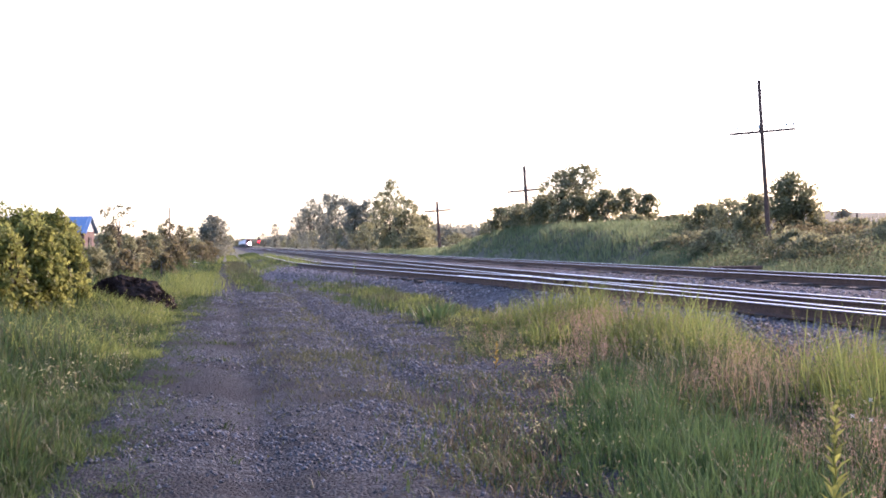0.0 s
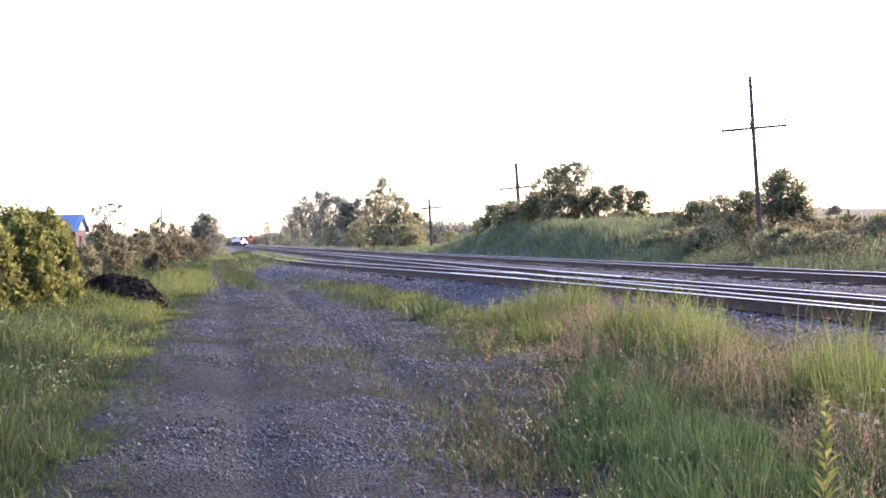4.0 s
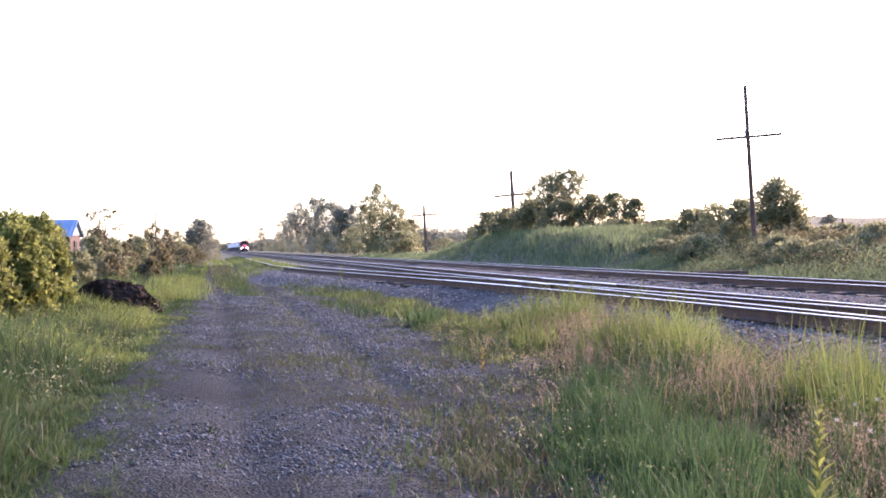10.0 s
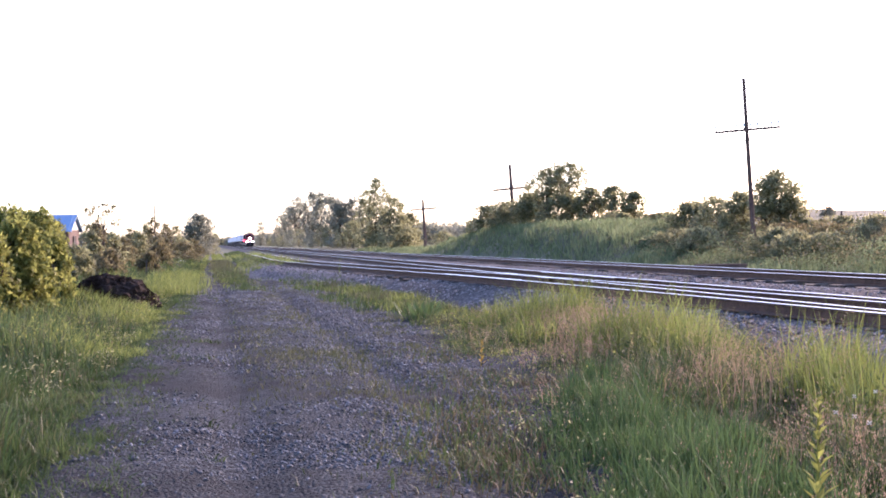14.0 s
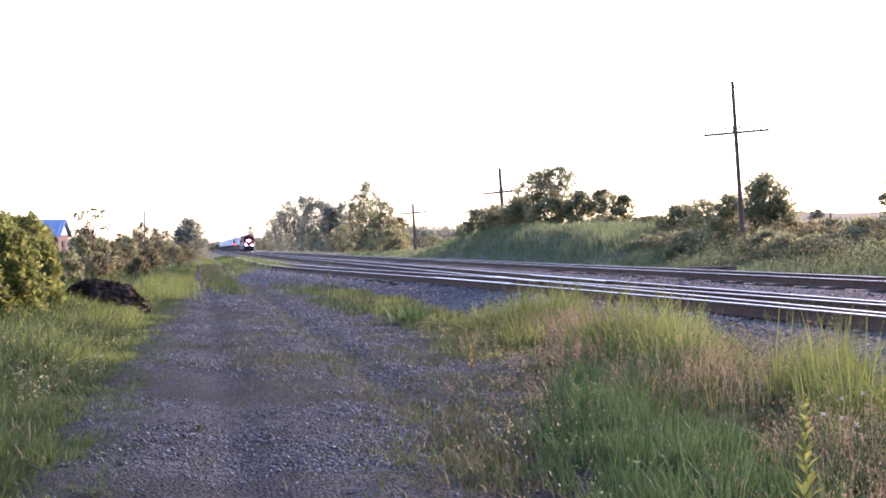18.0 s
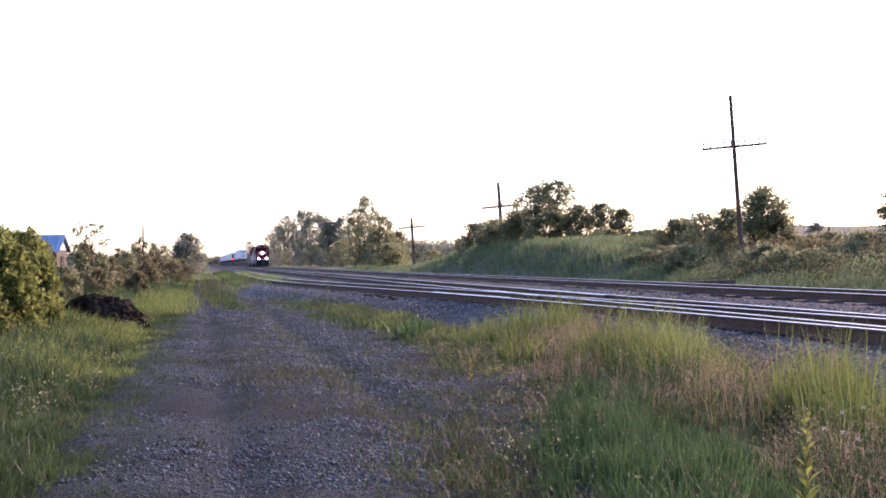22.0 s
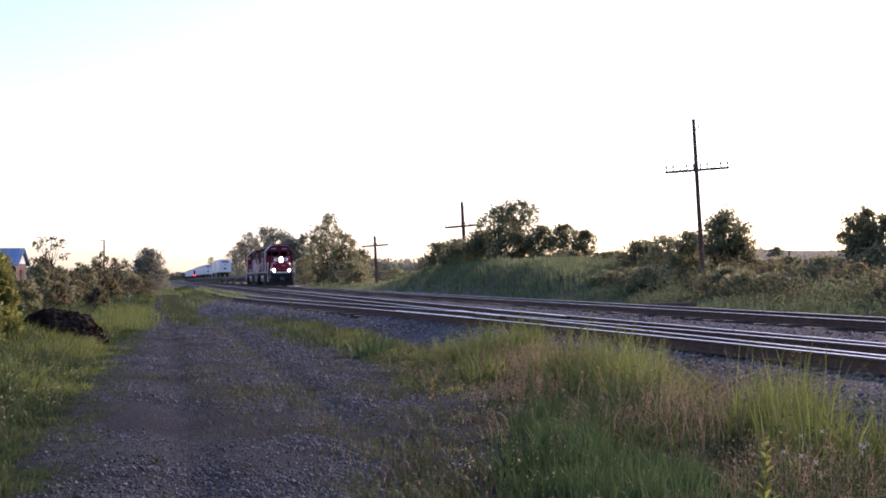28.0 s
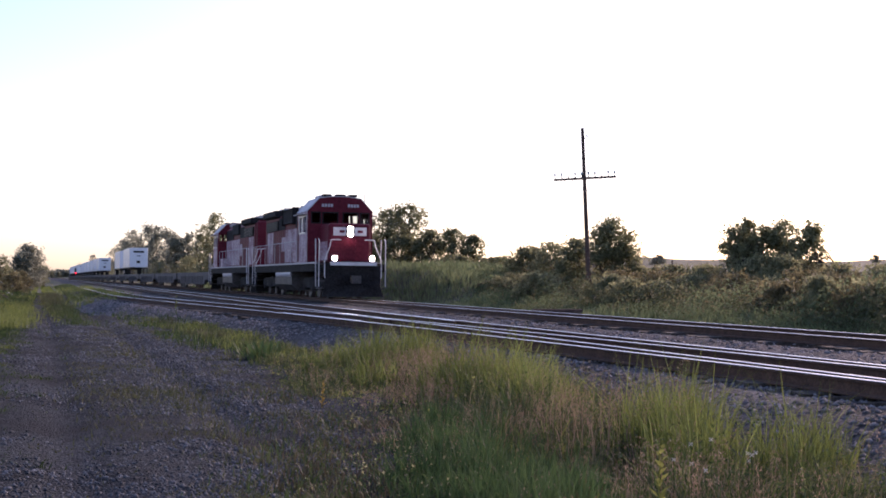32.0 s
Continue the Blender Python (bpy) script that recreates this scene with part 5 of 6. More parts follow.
def locomotive(label, lights):
    root = tagged(new("locomotive"), label, "locomotive", "coupled diesel locomotives")
    # frame, pilot and plough
    part("underframe", box(-1.5, 0.75, 1.22, 1.5, 20.2, 1.58), M_BLACK, root, bevel=0.02)
    part("walkway_edge", box(-1.56, 1.6, 1.583, -1.44, 19.4, 1.66), M_GREY, root, "pale walkway edge")
    part("walkway_edge", box(1.44, 1.6, 1.583, 1.56, 19.4, 1.66), M_GREY, root, "pale walkway edge")
    for s, y in ((1, 0.75), (-1, 20.2)):
        pl = part("pilot", box(-1.28, min(y, y - s * 0.12), 0.5, 1.28, max(y, y - s * 0.12), 1.6), M_BLACK, root, bevel=0.02)
        bm = bmesh.new()
        v = [bm.verts.new(p) for p in ((-1.4, y - s * 0.1, 0.1), (0, y - s * 0.6, 0.1), (1.4, y - s * 0.1, 0.1), (-1.2, y - s * 0.12, 0.8), (0, y - s * 0.2, 0.8), (1.2, y - s * 0.12, 0.8), (-1.4, y, 0.1), (1.4, y, 0.1), (-1.2, y, 0.8), (1.2, y, 0.8))]
        for f in ((0, 1, 4, 3), (1, 2, 5, 4), (6, 0, 3, 8), (2, 7, 9, 5), (3, 4, 5, 9, 8), (0, 6, 7, 2, 1), (6, 8, 9, 7)):
            bm.faces.new([v[i] for i in f])
        bmesh.ops.recalc_face_normals(bm, faces=bm.faces[:])
        part("plough", bm, M_BLACK, pl)
        part("anticlimber", box(-1.05, min(y - s * 0.3, y), 1.5, 1.05, max(y - s * 0.3, y), 1.66), M_WHITE, pl, "white-edged footplate")
        cp = part("coupler", box(-0.13, min(y, y - s * 0.75), 0.75, 0.13, max(y, y - s * 0.75), 1.0), M_STEEL, root)
        part("knuckle", box(-0.2, min(y - s * 0.6, y - s * 0.8), 0.7, 0.22, max(y - s * 0.6, y - s * 0.8), 1.05), M_STEEL, cp)
        for k in (-0.7, -0.45, 0.45, 0.7):
            tube([(k, y - s * 0.12, 1.1), (k * 0.95, y - s * 0.35, 0.8), (k * 0.8, y - s * 0.4, 0.55)], 0.025, pl, M_BLACK, "air_hose")
        for q in (-1, 1):
            st = part("step_well", box(q * 1.25 - 0.25, min(y, y + s * 0.75), 0.45, q * 1.25 + 0.25, max(y, y + s * 0.75), 0.5), M_STEEL, root)
            for zz in (0.78, 1.1, 1.4):
                part("step", box(q * 1.25 - 0.25, min(y, y + s * 0.65), zz, q * 1.25 + 0.25, max(y, y + s * 0.65), zz + 0.04), M_STEEL, st)
            tube([(q * 1.53, y + s * 0.02, 0.55), (q * 1.53, y + s * 0.02, 2.62), (q * 1.53, y + s * 0.25, 2.7)], 0.022, root, M_WHITE, "grab_rail", label="white-painted grab rail")
            tube([(q * 1.5, y + s * 0.85, 0.55), (q * 1.53, y + s * 0.85, 2.7)], 0.022, root, M_WHITE, "grab_rail")
            tube([(q * 1.15, y - s * 0.05, 0.75), (q * 1.3, y - s * 0.12, 1.0), (q * 1.3, y - s * 0.1, 1.75), (q * 1.05, y - s * 0.02, 2.35), (q * 1.0, y - s * 0.02, 2.65), (q * 0.55, y - s * 0.02, 2.66)], 0.024, root, M_WHITE, "front_rail", label="bent white hand rail")
    # low nose
    nose = part("nose", box(-0.98, 1.35, 1.663, 0.98, 3.4, 3.42), M_RED, root, "red sloped low nose", bevel=0.12)
    part("nose_door", box(0.25, 1.335, 1.72, 0.8, 1.352, 2.75), M_RED, nose)
    # pale lettering blocks of the nose, either side of the lamp housing
    for s in (-1, 1):
        part("emblem_block", box(s * 0.47 - 0.3, 1.328, 2.86, s * 0.47 + 0.3, 1.346, 3.24), M_WHITE, nose, "plain white emblem block", bevel=0.006)
        part("emblem_inset", box(s * 0.47 - 0.12 + (0.1 if s < 0 else 0.0), 1.322, 2.99, s * 0.47 + 0.12 + (0.1 if s < 0 else 0.0), 1.327, 3.11), M_RED, nose)
    housing = part("headlight_housing", box(-0.19, 1.28, 2.8, 0.19, 1.345, 3.3), M_BLACK, nose, bevel=0.015)
    for z in (2.93, 3.17):
        part("headlight", rod((0, 1.26, z), (0, 1.285, z), 0.12, n=14), lights, housing, "bright twin headlight" )
    for s in (-1, 1):
        d = part("ditch_light_box", box(s * 0.86 - 0.14, 0.55, 1.67, s * 0.86 + 0.14, 0.75, 1.97), M_BLACK, root, bevel=0.015)
        part("ditch_light", rod((s * 0.86, 0.525, 1.82), (s * 0.86, 0.555, 1.82), 0.11, n=14), lights, d, "bright ditch light")
    # cab
    cabp = [(-1.55, 1.663), (1.55, 1.663), (1.55, 4.05), (0.98, 4.66), (0.35, 4.74), (-0.35, 4.74), (-0.98, 4.66), (-1.55, 4.05)]
    gable = [(-1.55, 3.98), (1.55, 3.98)] + cabp[2:]
    bm = box(-1.55, 3.4, 1.663, 1.55, 3.48, 3.52)
    prism(gable, 3.4, 3.48, bm)
    for xa, xb in ((-1.55, -1.35), (-0.98, -0.82), (-0.15, 0.15), (0.82, 0.98), (1.35, 1.55)):
        box(xa, 3.4, 3.52, xb, 3.48, 3.98, bm)
    cab_ = part("cab", bm, M_RED, root, "red cab with peaked roof")
    bm = box(-1.55, 5.87, 1.663, 1.55, 5.95, 3.5)
    prism(gable, 5.87, 5.95, bm)
    box(-1.55, 5.87, 3.5, 0.97, 5.95, 3.98, bm)
    box(1.45, 5.87, 3.5, 1.55, 5.95, 3.98, bm)
    part("cab_back_wall", bm, M_RED, cab_)
    part("cab_floor", box(-1.48, 3.482, 1.67, 1.48, 5.868, 2.6), M_BLACK, cab_)
    for s in (-1, 1):
        bm = box(s * 1.55, 3.482, 1.663, s * 1.49, 5.868, 3.07)
        box(s * 1.55, 3.482, 3.79, s * 1.49, 5.868, 4.05, bm)
        for ya, yb in ((3.482, 3.75), (4.5, 4.65), (5.4, 5.868)):
            box(s * 1.55, ya, 3.07, s * 1.49, yb, 3.79, bm)
        part("cab_side_wall", bm, M_SHEEN_FADE, cab_, "cab side with the sky's pale sheen in its paint")
    roofp = [(-1.58, 4.03), (-0.99, 4.665), (-0.36, 4.745), (0.36, 4.745), (0.99, 4.665), (1.58, 4.03), (1.6, 4.05), (1.0, 4.70), (0.36, 4.785), (-0.36, 4.785), (-1.0, 4.70), (-1.6, 4.05)]
    part("cab_roof", prism(roofp, 3.42, 6.02), M_GREY, cab_, "pale weathered cab roof")
    for xa, xb in ((-1.35, -0.98), (-0.82, -0.15), (0.15, 0.82), (0.98, 1.35)):
        bm = box(xa - 0.05, 3.375, 3.47, xb + 0.05, 3.398, 3.52)
        box(xa - 0.05, 3.375, 3.98, xb + 0.05, 3.398, 4.03, bm)
        box(xa - 0.05, 3.375, 3.52, xa, 3.398, 3.98, bm)
        box(xb, 3.375, 3.52, xb + 0.05, 3.398, 3.98, bm)
        wfr = part("window_frame", bm, M_BLACK, cab_)
        part("pane", box(xa, 3.43, 3.52, xb, 3.436, 3.98), M_CABGLASS, wfr).visible_shadow = False
    for s in (-1, 1):
        for ya, yb in ((3.75, 4.5), (4.65, 5.4)):
            bm = box(s * 1.552, ya - 0.07, 3.0, s * 1.585, yb + 0.07, 3.07)
            box(s * 1.552, ya - 0.07, 3.79, s * 1.585, yb + 0.07, 3.86, bm)
            box(s * 1.552, ya - 0.07, 3.07, s * 1.585, ya, 3.79, bm)
            box(s * 1.552, yb, 3.07, s * 1.585, yb + 0.07, 3.79, bm)
            wfr = part("window_frame", bm, M_WHITE, cab_, "white window frame")
            part("pane", box(s * 1.51, ya, 3.07, s * 1.516, yb, 3.79), M_CABGLASS, wfr).visible_shadow = False
        part("cab_door", box(s * 1.552, 5.5, 1.7, s * 1.57, 5.9, 3.7), M_RED, cab_)
        part("sunshade", box(s * 1.56, 3.6, 3.9, s * 1.85, 5.5, 3.93), M_GREY, cab_)
        board = part("number_board", box(s * 0.62 - 0.36, 3.36, 4.2, s * 0.62 + 0.36, 3.39, 4.46), M_RED, cab_)
        digits(board, s * 0.62, 3.355, 4.33, 0.56, 0.14, 4, M_GREY)
        tube([(s * 1.62, 3.5, 3.0), (s * 1.66, 3.42, 3.4), (s * 1.62, 3.5, 3.8)], 0.015, cab_, M_BLACK, "mirror_arm")
    for k in (-0.62, 0.0, 0.62):
        part("roof_hatch", box(k - 0.2, 3.44, 4.76, k + 0.2, 3.9, 4.87), M_BLACK, cab_, bevel=0.03)
    for s in (-1, 1):
        part("nose_side_panel", box(s * 0.982, 1.6, 1.75, s * 0.992, 3.38, 2.6), M_SHEEN_FADE, nose)
    hornb = part("air_horn", rod((0.3, 4.0, 4.82), (0.3, 4.5, 4.82), 0.1, 0.03, 8), M_STEEL, cab_)
    for k in range(2):
        part("horn_bell", rod((0.05 + k * 0.12, 4.0, 4.84), (0.05 + k * 0.12, 4.4, 4.84), 0.07, 0.02, 8), M_STEEL, hornb)
    part("roof_unit", box(-0.85, 4.3, 4.6, -0.2, 5.3, 4.86), M_GREY, cab_, bevel=0.04)
    part("antenna", rod((1.2, 3.6, 4.4), (1.2, 3.6, 4.95), 0.02, n=5), M_BLACK, cab_)
    # long hood with doors, grilles and roof gear
    hoodp = [(-0.95, 1.663), (0.95, 1.663), (0.95, 4.2), (0.7, 4.45), (-0.7, 4.45), (-0.95, 4.2)]
    hood = part("long_hood", prism(hoodp, 5.953, 18.9), M_RED, root, "faded red long hood")
    for s in (-1, 1):
        y = 6.15
        while y < 18.2:
            # pale doors carry the sky's reflection as paint, the others stay red
            part("hood_door", box(s * 0.952, y, 1.75, s * 0.975, y + 0.54, 3.45), M_SHEEN_FADE if y < 12.4 or y > 16.2 else M_RED, hood, bevel=0.006)
            y += 0.64
        part("intake_grille", box(s * 0.952, 6.1, 3.5, s * 0.985, 9.5, 4.17), M_BLACK, hood)
        gr = part("radiator_intake", box(s * 0.952, 14.6, 3.5, s * 1.02, 18.4, 4.05), M_BLACK, hood, "dark radiator grille")
        for k in range(6):
            part("louvre", box(s * 1.021, 14.7, 3.54 + k * 0.085, s * 1.05, 18.3, 3.575 + k * 0.085), M_STEEL, gr)
        part("lettering_panel", box(s * 0.978, 10.0, 2.35, s * 0.99, 13.6, 3.1), M_SHEEN_FADE, hood, "faded pale lettering panel")
        part("upper_hood_band", box(s * 0.953, 12.6, 3.5, s * 0.97, 14.55, 4.18), M_BLACK, hood)
        part("brake_bulge", box(s * 0.9, 9.6, 3.75, s * 1.08, 12.6, 4.48), M_BLACK, hood, bevel=0.08)
        tube([(s * 1.5, 6.2, 2.72), (s * 1.5, 19.2, 2.72)], 0.018, root, M_GREY, "handrail", label="pale hand rail along the walkway")
        for k in range(9):
            yy = 6.4 + k * 1.58
            part("stanchion", rod((s * 1.5, yy, 1.64), (s * 1.5, yy, 2.72), 0.015, n=6), M_GREY, root)
        part("battery_box", box(s * 0.95, 6.05, 1.663, s * 1.4, 7.3, 2.25), M_SHEEN_FADE, root, bevel=0.02)
    part("flared_radiator", prism([(-0.7, 4.1), (0.7, 4.1), (1.2, 4.3), (1.2, 4.6), (-1.2, 4.6), (-1.2, 4.3)], 14.5, 18.6), M_BLACK, hood)
    for y, r in ((15.2, 0.6), (16.6, 0.6), (17.9, 0.6), (10.3, 0.6), (11.7, 0.6)):
        z0 = 4.603 if y > 14 else 4.478
        fan = part("roof_fan", rod((0, y, z0), (0, y, z0 + 0.16), r, n=20), M_GREY, hood)
        for k in range(4):
            a = k * math.pi / 4
            part("fan_guard", rod((-r * math.cos(a), y - r * math.sin(a), z0 + 0.17), (r * math.cos(a), y + r * math.sin(a), z0 + 0.17), 0.015, n=4), M_STEEL, fan)
    part("exhaust_stack", box(-0.3, 8.3, 4.478, 0.3, 9.2, 4.72), M_BLACK, hood, bevel=0.04)
    part("central_air_box", box(-0.8, 6.1, 4.45, 0.8, 7.9, 4.62), M_GREY, hood, bevel=0.05)
    part("hood_roof", box(-0.68, 7.9, 4.452, 0.68, 14.45, 4.475), M_GREY, hood, "pale weathered hood roof")
    part("rear_end", box(-0.9, 18.903, 1.663, 0.9, 19.35, 4.35), M_RED, root, bevel=0.08)
    # tanks and running gear
    tank = part("fuel_tank", prism([(-1.45, 1.215), (-1.45, 0.6), (-1.1, 0.3), (1.1, 0.3), (1.45, 0.6), (1.45, 1.215)], 7.9, 12.7), M_STEEL, root, "grimy grey fuel tank")
    for s in (-1, 1):
        part("air_reservoir", rod((s * 1.3, 8.1, 1.12), (s * 1.3, 12.4, 1.12), 0.2, n=12), M_GREY, tank)
    bogie(root, 2.3, (0, 2.0, 4.1), M_BLACK)
    bogie(root, 14.3, (0, 2.0, 4.1), M_BLACK)
    root.scale = (SCALE,) * 3
    return root


def flatcar(length):
    root = tagged(new("flatcar"), "long low grey trailer-carrying flatcar", "flatcar", "flatcars of the train")
    part("deck", box(-1.4, 0.4, 1.05, 1.4, length - 0.4, 1.2), M_DECK, root)
    for s in (-1, 1):
        sill = part("side_sill", plate([(0.4, 1.047), (0.5, 0.78), (2.7, 0.75), (3.3, 0.4), (length - 3.3, 0.4), (length - 2.7, 0.75), (length - 0.5, 0.78), (length - 0.4, 1.047)], s * 1.22, s * 1.38), M_DECK, root, "grey fishbelly side sill")
        for k in range(15):
            y = 4.2 + k * (length - 8.4) / 14
            part("rib", box(s * 1.381, y, 0.46, s * 1.43, y + 0.09, 1.04), M_DECK, sill)
        part("wheel_guide", box(s * 1.3, 0.5, 1.203, s * 1.38, length - 0.5, 1.34), M_DECK, root)
    part("centre_sill", box(-0.3, 0.1, 0.6, 0.3, length - 0.1, 1.047), M_BLACK, root)
    for y in (1.2, length - 1.2):
        bogie(root, y - 0.85, (0, 1.7), M_BLACK)
    part("coupler", box(-0.12, -0.25, 0.7, 0.12, 0.1, 0.95), M_STEEL, root)
    root.scale = (SCALE,) * 3
    return root


def trailer():
    root = tagged(new("semi_trailer"), "white box trailer with dark marks on its front wall", "trailer", "trailers on the train")
    b = part("box_body", box(-1.28, 0, 1.15, 1.28, 15.6, 3.95), M_ALU, root, "white panelled cargo box", bevel=0.05)
    for s in (-1, 1):
        for k in range(12):
            part("side_post", box(s * 1.281, 0.4 + k * 1.33, 1.25, s * 1.3, 0.46 + k * 1.33, 3.85), M_ALU, b)
        part("side_rail", box(s * 1.2, 0.1, 1.05, s * 1.29, 15.5, 1.147), M_STEEL, b)
        part("landing_leg", box(s * 0.9 - 0.07, 2.6, 0.0, s * 0.9 + 0.07, 2.75, 1.15), M_STEEL, root)
        for y in (12.6, 13.9):
            w = part("wheel", rod((s * 0.75, y, 0.5), (s * 1.25, y, 0.5), 0.5, n=18), M_TYRE, root)
            part("rim", rod((s * 1.2, y, 0.5), (s * 1.26, y, 0.5), 0.28, n=12), M_GREY, w)
    part("mark_bar", box(-0.75, -0.02, 3.25, 0.75, -0.005, 3.5), M_BLACK, b, "unreadable dark lettering bar")
    part("mark_bar", box(-0.25, -0.02, 2.75, 0.25, -0.005, 2.85), M_BLACK, b)
    part("mark_bar", box(-0.3, -0.02, 1.75, 0.2, -0.005, 2.1), M_BLACK, b)
    part("chassis", box(-0.5, 0.3, 0.85, 0.5, 15.3, 1.147), M_BLACK, root)
    root.scale = (SCALE,) * 3
    return root


UNIT, CAR = 20.98 * SCALE, 26.6
loco_1 = locomotive("red diesel locomotive with lit headlights leading the train", M_LAMP)
loco_2 = locomotive("second red diesel locomotive coupled cab-rearward", M_GLASS)
TRAIN = [(loco_1, 0.0, 0.0, 0), (loco_2, 2 * UNIT, 0.0, 180)]
flat_first = flatcar(CAR / SCALE - 0.3)
flats = [flat_first] + [copy_thing(flat_first, pose(0, 0, 0)) for _ in range(21)]
START = 2 * UNIT + 0.3
for i, f in enumerate(flats):
    TRAIN.append((f, START + i * CAR, 0.0, 0))
trailer_first = trailer()
LOADED = (3.75, 4.75, 8.0, 9.0, 10.0, 11.0, 12.0, 13.0, 15.0, 16.0, 17.0, 18.0, 19.0, 20.0)
for i, c in enumerate(LOADED):
    tr_ = trailer_first if i == 0 else copy_thing(trailer_first, pose(0, 0, 0))
    TRAIN.append((tr_, START + c * CAR + 2.5, 1.2 * SCALE + 0.01, 0))
SPEED, FRONT = 24.95, 61.5           # metres a second; where the leading coupler stands at the end


def motions():
    times = [float(t) for t in range(0, 32)] + [31.5, 31.8, 31.9, 32.0]
    for ob, back, up, turn in TRAIN:
        walk(ob, [(t, pose(FAR_X + 0.05, FRONT + SPEED * (32.0 - t) + back, RAIL_Z + up, 0, 0, turn)) for t in times])


# ---- ties, stones: the small pieces of track, lane and ballast ----
def tie_meshes():
    out = []
    for k in range(4):
        bm = box(-1.3, -0.115, -0.15, 1.3, 0.115, 0.0)
        for v in bm.verts:
            v.co += Vector(rng.normal(size=3)) * 0.012
        me = bpy.data.meshes.new("tie")
        bm.to_mesh(me)
        bm.free()
        me.materials.append(M_TIE)
        out.append(me)
    return out


TIES = tie_meshes()


def lay_ties(track, xf, y0, y1, step=0.56):
    y = y0
    while y < y1:
        ob = new("tie", TIES[int(rng.integers(4))])
        ob.parent = track
        ob.matrix_local = pose(xf(y) + rng.normal() * 0.03, y, RAIL_Z - 0.166, 0, 0, rng.normal() * 0.6)
        y += step


def far_ties(track, xf, y0, y1, step=0.56):
    C = np.array([(sx * 1.3, sy * 0.115, sz) for sx in (-1, 1) for sy in (-1, 1) for sz in (-0.15, 0)])
    Q = np.array([(0, 1, 3), (0, 3, 2), (4, 6, 7), (4, 7, 5), (0, 4, 5), (0, 5, 1), (2, 3, 7), (2, 7, 6), (1, 5, 7), (1, 7, 3)])
    ys = np.arange(y0, y1, step)
    V = np.concatenate([C + np.array([xf(y), y, RAIL_Z - 0.166]) for y in ys])
    T = np.concatenate([Q + 8 * i for i in range(len(ys))])
    ob = part("ties", indexed_mesh("ties", V, T, M_TIE), None, track)
    ob["kind"] = "stuff"


lay_ties(near_track, lambda y: NEAR_X, 4, 100)
far_ties(near_track, lambda y: NEAR_X, 100, 420)
lay_ties(far_track, lambda y: FAR_X, 14, 125)
far_ties(far_track, lambda y: FAR_X, 125, 520)
lay_ties(siding, lambda y: NEAR_X - turnout(y), FROG + 5, 105)


def stone_shapes(mat, count=7):
    out = []
    for k in range(count):
        bm = bmesh.new()
        bmesh.ops.create_icosphere(bm, subdivisions=1, radius=1)
        s = rng.uniform(0.6, 1.2, 3)
        for v in bm.verts:
            v.co = Vector((v.co.x * s[0], v.co.y * s[1], v.co.z * s[2] * 0.75)) * (1 + 0.25 * rng.normal())
        me = bpy.data.meshes.new("stone")
        bm.to_mesh(me)
        bm.free()
        me.materials.append(mat)
        out.append(me)
    return out


STONES = stone_shapes(M_STONE)


def scatter_stones(name, x, y, z, size, mat, label):
    """Loose stones as one mesh."""
    base = []
    for k in range(6):
        p = np.array([(1, 0, 0), (-1, 0, 0), (0, 1, 0), (0, -1, 0), (0, 0, 1), (0, 0, -1)], float)
        base.append(p * rng.uniform(0.55, 1.15, (6, 1)) * rng.uniform(0.7, 1.1, 3) + rng.normal(0, 0.12, (6, 3)))
    base = np.array(base)
    F = np.array([(0, 2, 4), (2, 1, 4), (1, 3, 4), (3, 0, 4), (2, 0, 5), (1, 2, 5), (3, 1, 5), (0, 3, 5)])
    n = len(x)
    s = size * rng.uniform(0.5, 1.5, n)
    a = rng.uniform(0, 2 * np.pi, n)
    P = base[rng.integers(0, 6, n)] * s[:, None, None]
    c, d = np.cos(a)[:, None], np.sin(a)[:, None]
    V = np.stack([P[..., 0] * c - P[..., 1] * d + x[:, None], P[..., 0] * d + P[..., 1] * c + y[:, None], P[..., 2] * 0.8 + z[:, None]], -1)
    T = (F[None] + 6 * np.arange(n)[:, None, None]).reshape(-1, 3)
    return tagged(part(name, indexed_mesh(name, V.reshape(-1, 3), T, mat)), label, "gravel", kind="stuff")


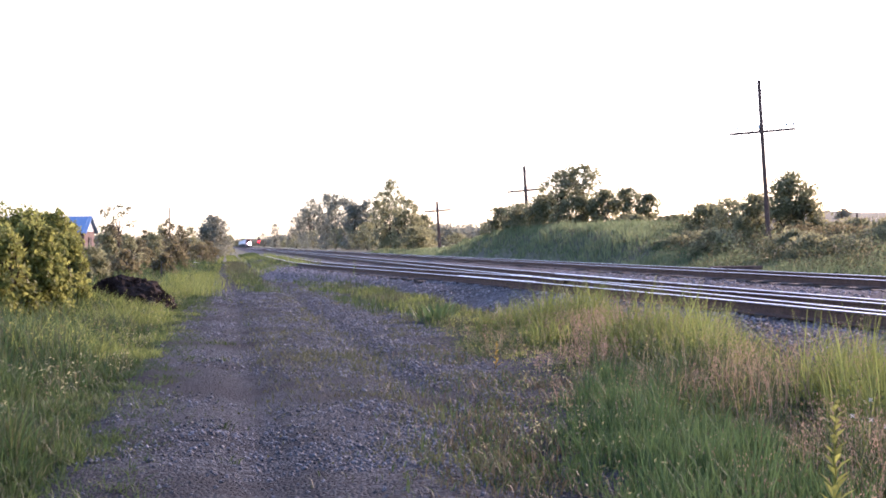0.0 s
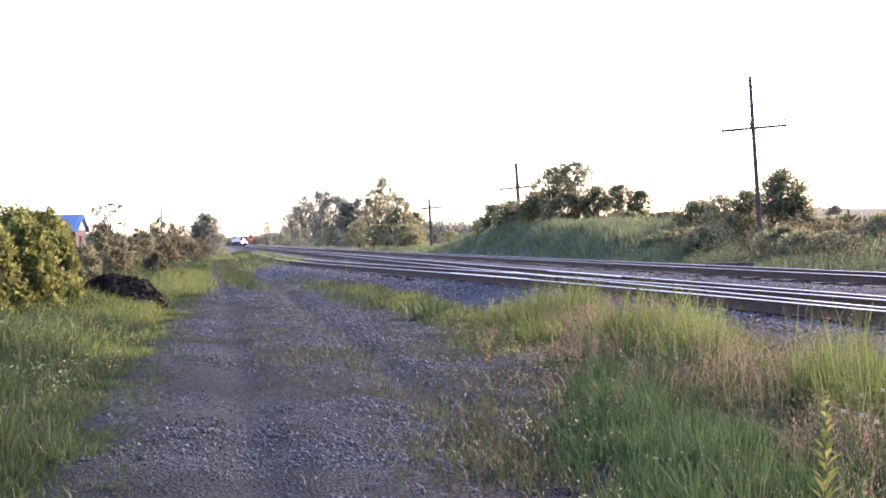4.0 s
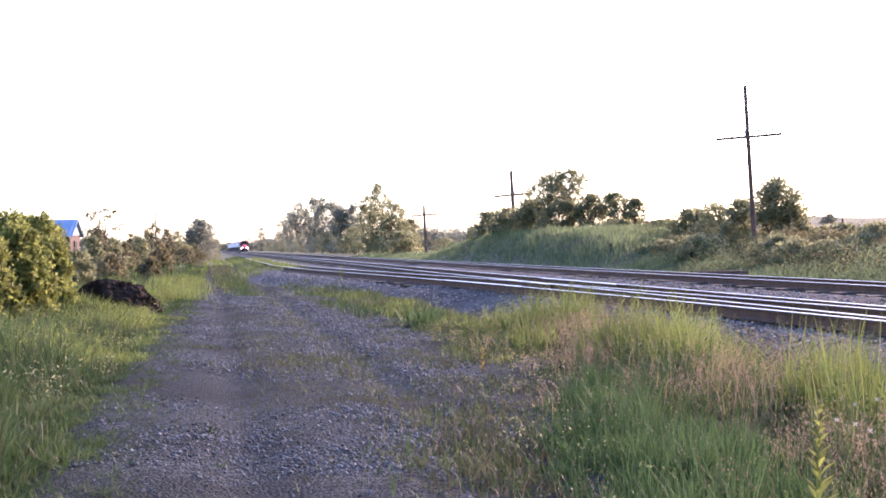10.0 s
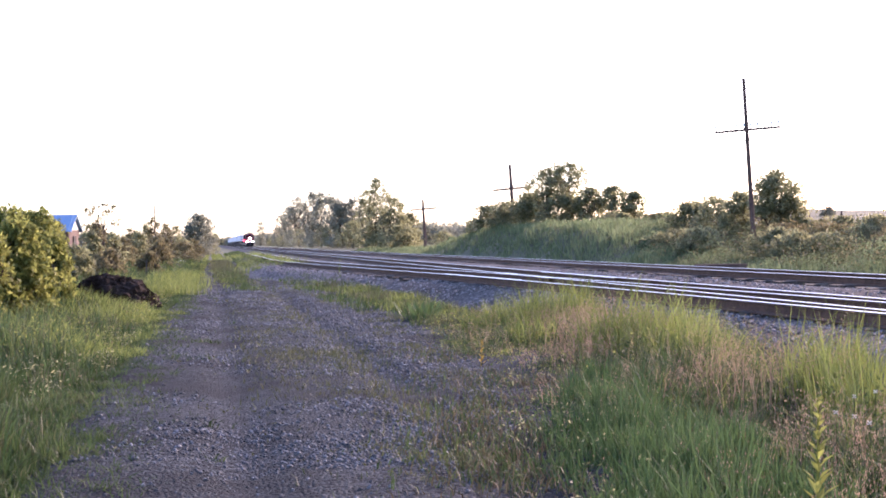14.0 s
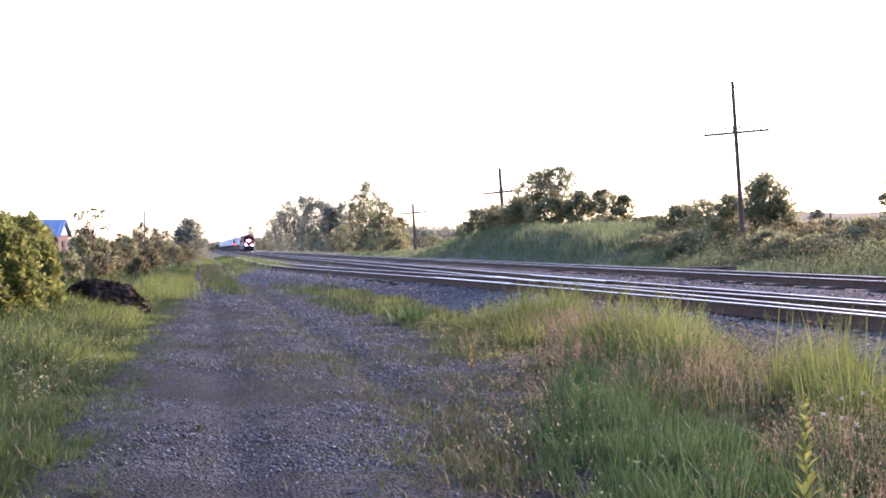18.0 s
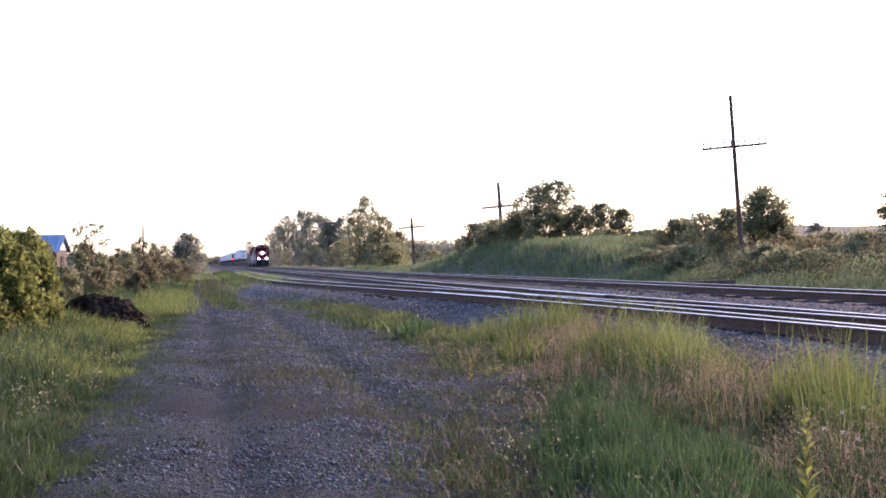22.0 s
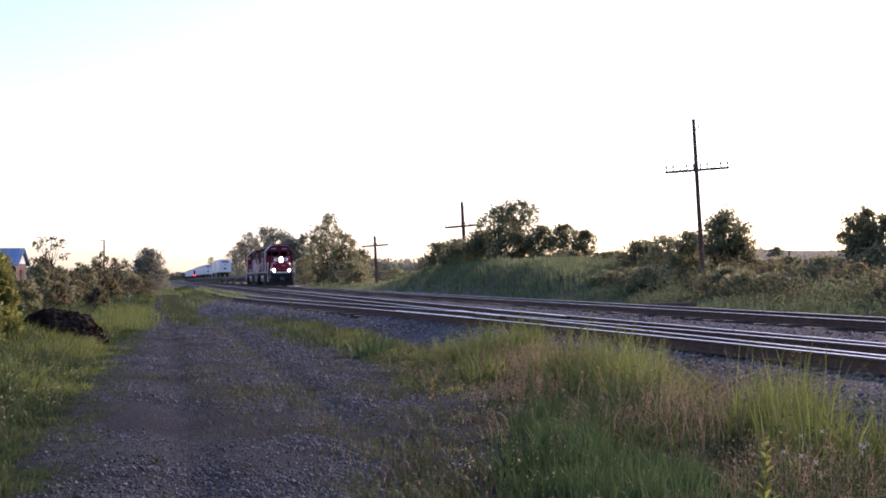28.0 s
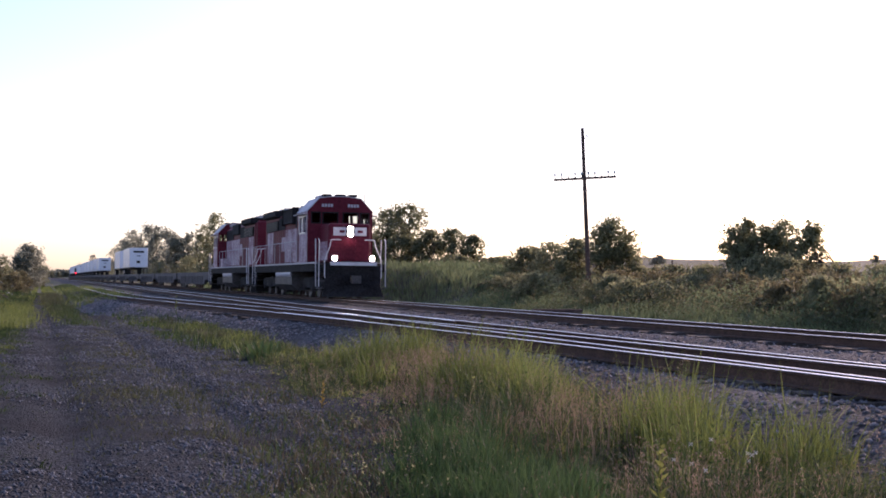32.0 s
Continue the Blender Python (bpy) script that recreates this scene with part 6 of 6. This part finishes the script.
n = 52000
y = 7.5 + 40 * rng.uniform(0, 1, n) ** 1.6
a, b = np.interp(y, *EDGE_L) - 0.2, np.interp(y, *EDGE_R) + 0.2
x = a + (b - a) * rng.uniform(0, 1, n)
clean = zone(x, y, ((2.1, 15.8, 0.7), (2.3, 19, 0.8), (2.2, 24, 0.8), (-0.2, 10.8, 0.5), (1.0, 9.4, 0.5), (0.1, 17.9, 0.4), (2.4, 31, 0.8), (0.2, 26, 0.6)))
bare = zone(x, y, ((0.0, 14.7, 0.75), (0.5, 13.2, 0.6), (-0.6, 16.2, 0.5), (-0.6, 8.2, 0.7), (0.3, 7.8, 0.6), (1.2, 7.9, 0.5), (0.2, 20.5, 0.6), (1.8, 13.0, 0.4), (0.1, 32, 0.8), (2.0, 40, 0.9)))
k = 0.22 + 0.14 * np.clip(x, -1, 2) + 0.8 * clean - 0.75 * bare + 0.9 * patchy(x, y, 0.8, 20) + 0.4 * patchy(x, y, 2.2, 21) > rng.uniform(0, 0.9, n)
x, y = x[k], y[k]
scatter_stones("loose_gravel", x, y, np.array([lane_z(p, q) for p, q in zip(x, y)]), 0.014 + 0.0005 * y, M_STONE, "loose angular grey stones on the lane")
for _ in range(300):
    yy = 7.6 + 5 * rng.uniform() ** 1.2
    xx = rng.uniform(-0.9, np.interp(yy, *EDGE_R))
    ob = new("stone", STONES[int(rng.integers(len(STONES)))])
    ob.parent = lane
    ob.matrix_local = pose(xx, yy, lane_z(xx, yy), *rng.uniform(0, 360, 3)) @ Matrix.Scale(rng.uniform(0.010, 0.021), 4)
n = 36000
y = 8 + 70 * rng.uniform(0, 1, n) ** 1.35
x = np.interp(y, [8, 28, 45, 60, 80], [5.1, 4.8, 3.1, 1.7, 1.5]) + rng.uniform(0, 1, n) ** 1.6 * 9.5
k = (np.abs(np.abs(x - NEAR_X) - GAUGE / 2) > 0.12) & (x < 13.2)
x, y = x[k], y[k]
scatter_stones("ballast_stones", x, y, np.array([bed_z(p, q) for p, q in zip(x, y)]), 0.035 + 0.0004 * y, M_BSTONE, "loose ballast stones along the tracks")

motions()
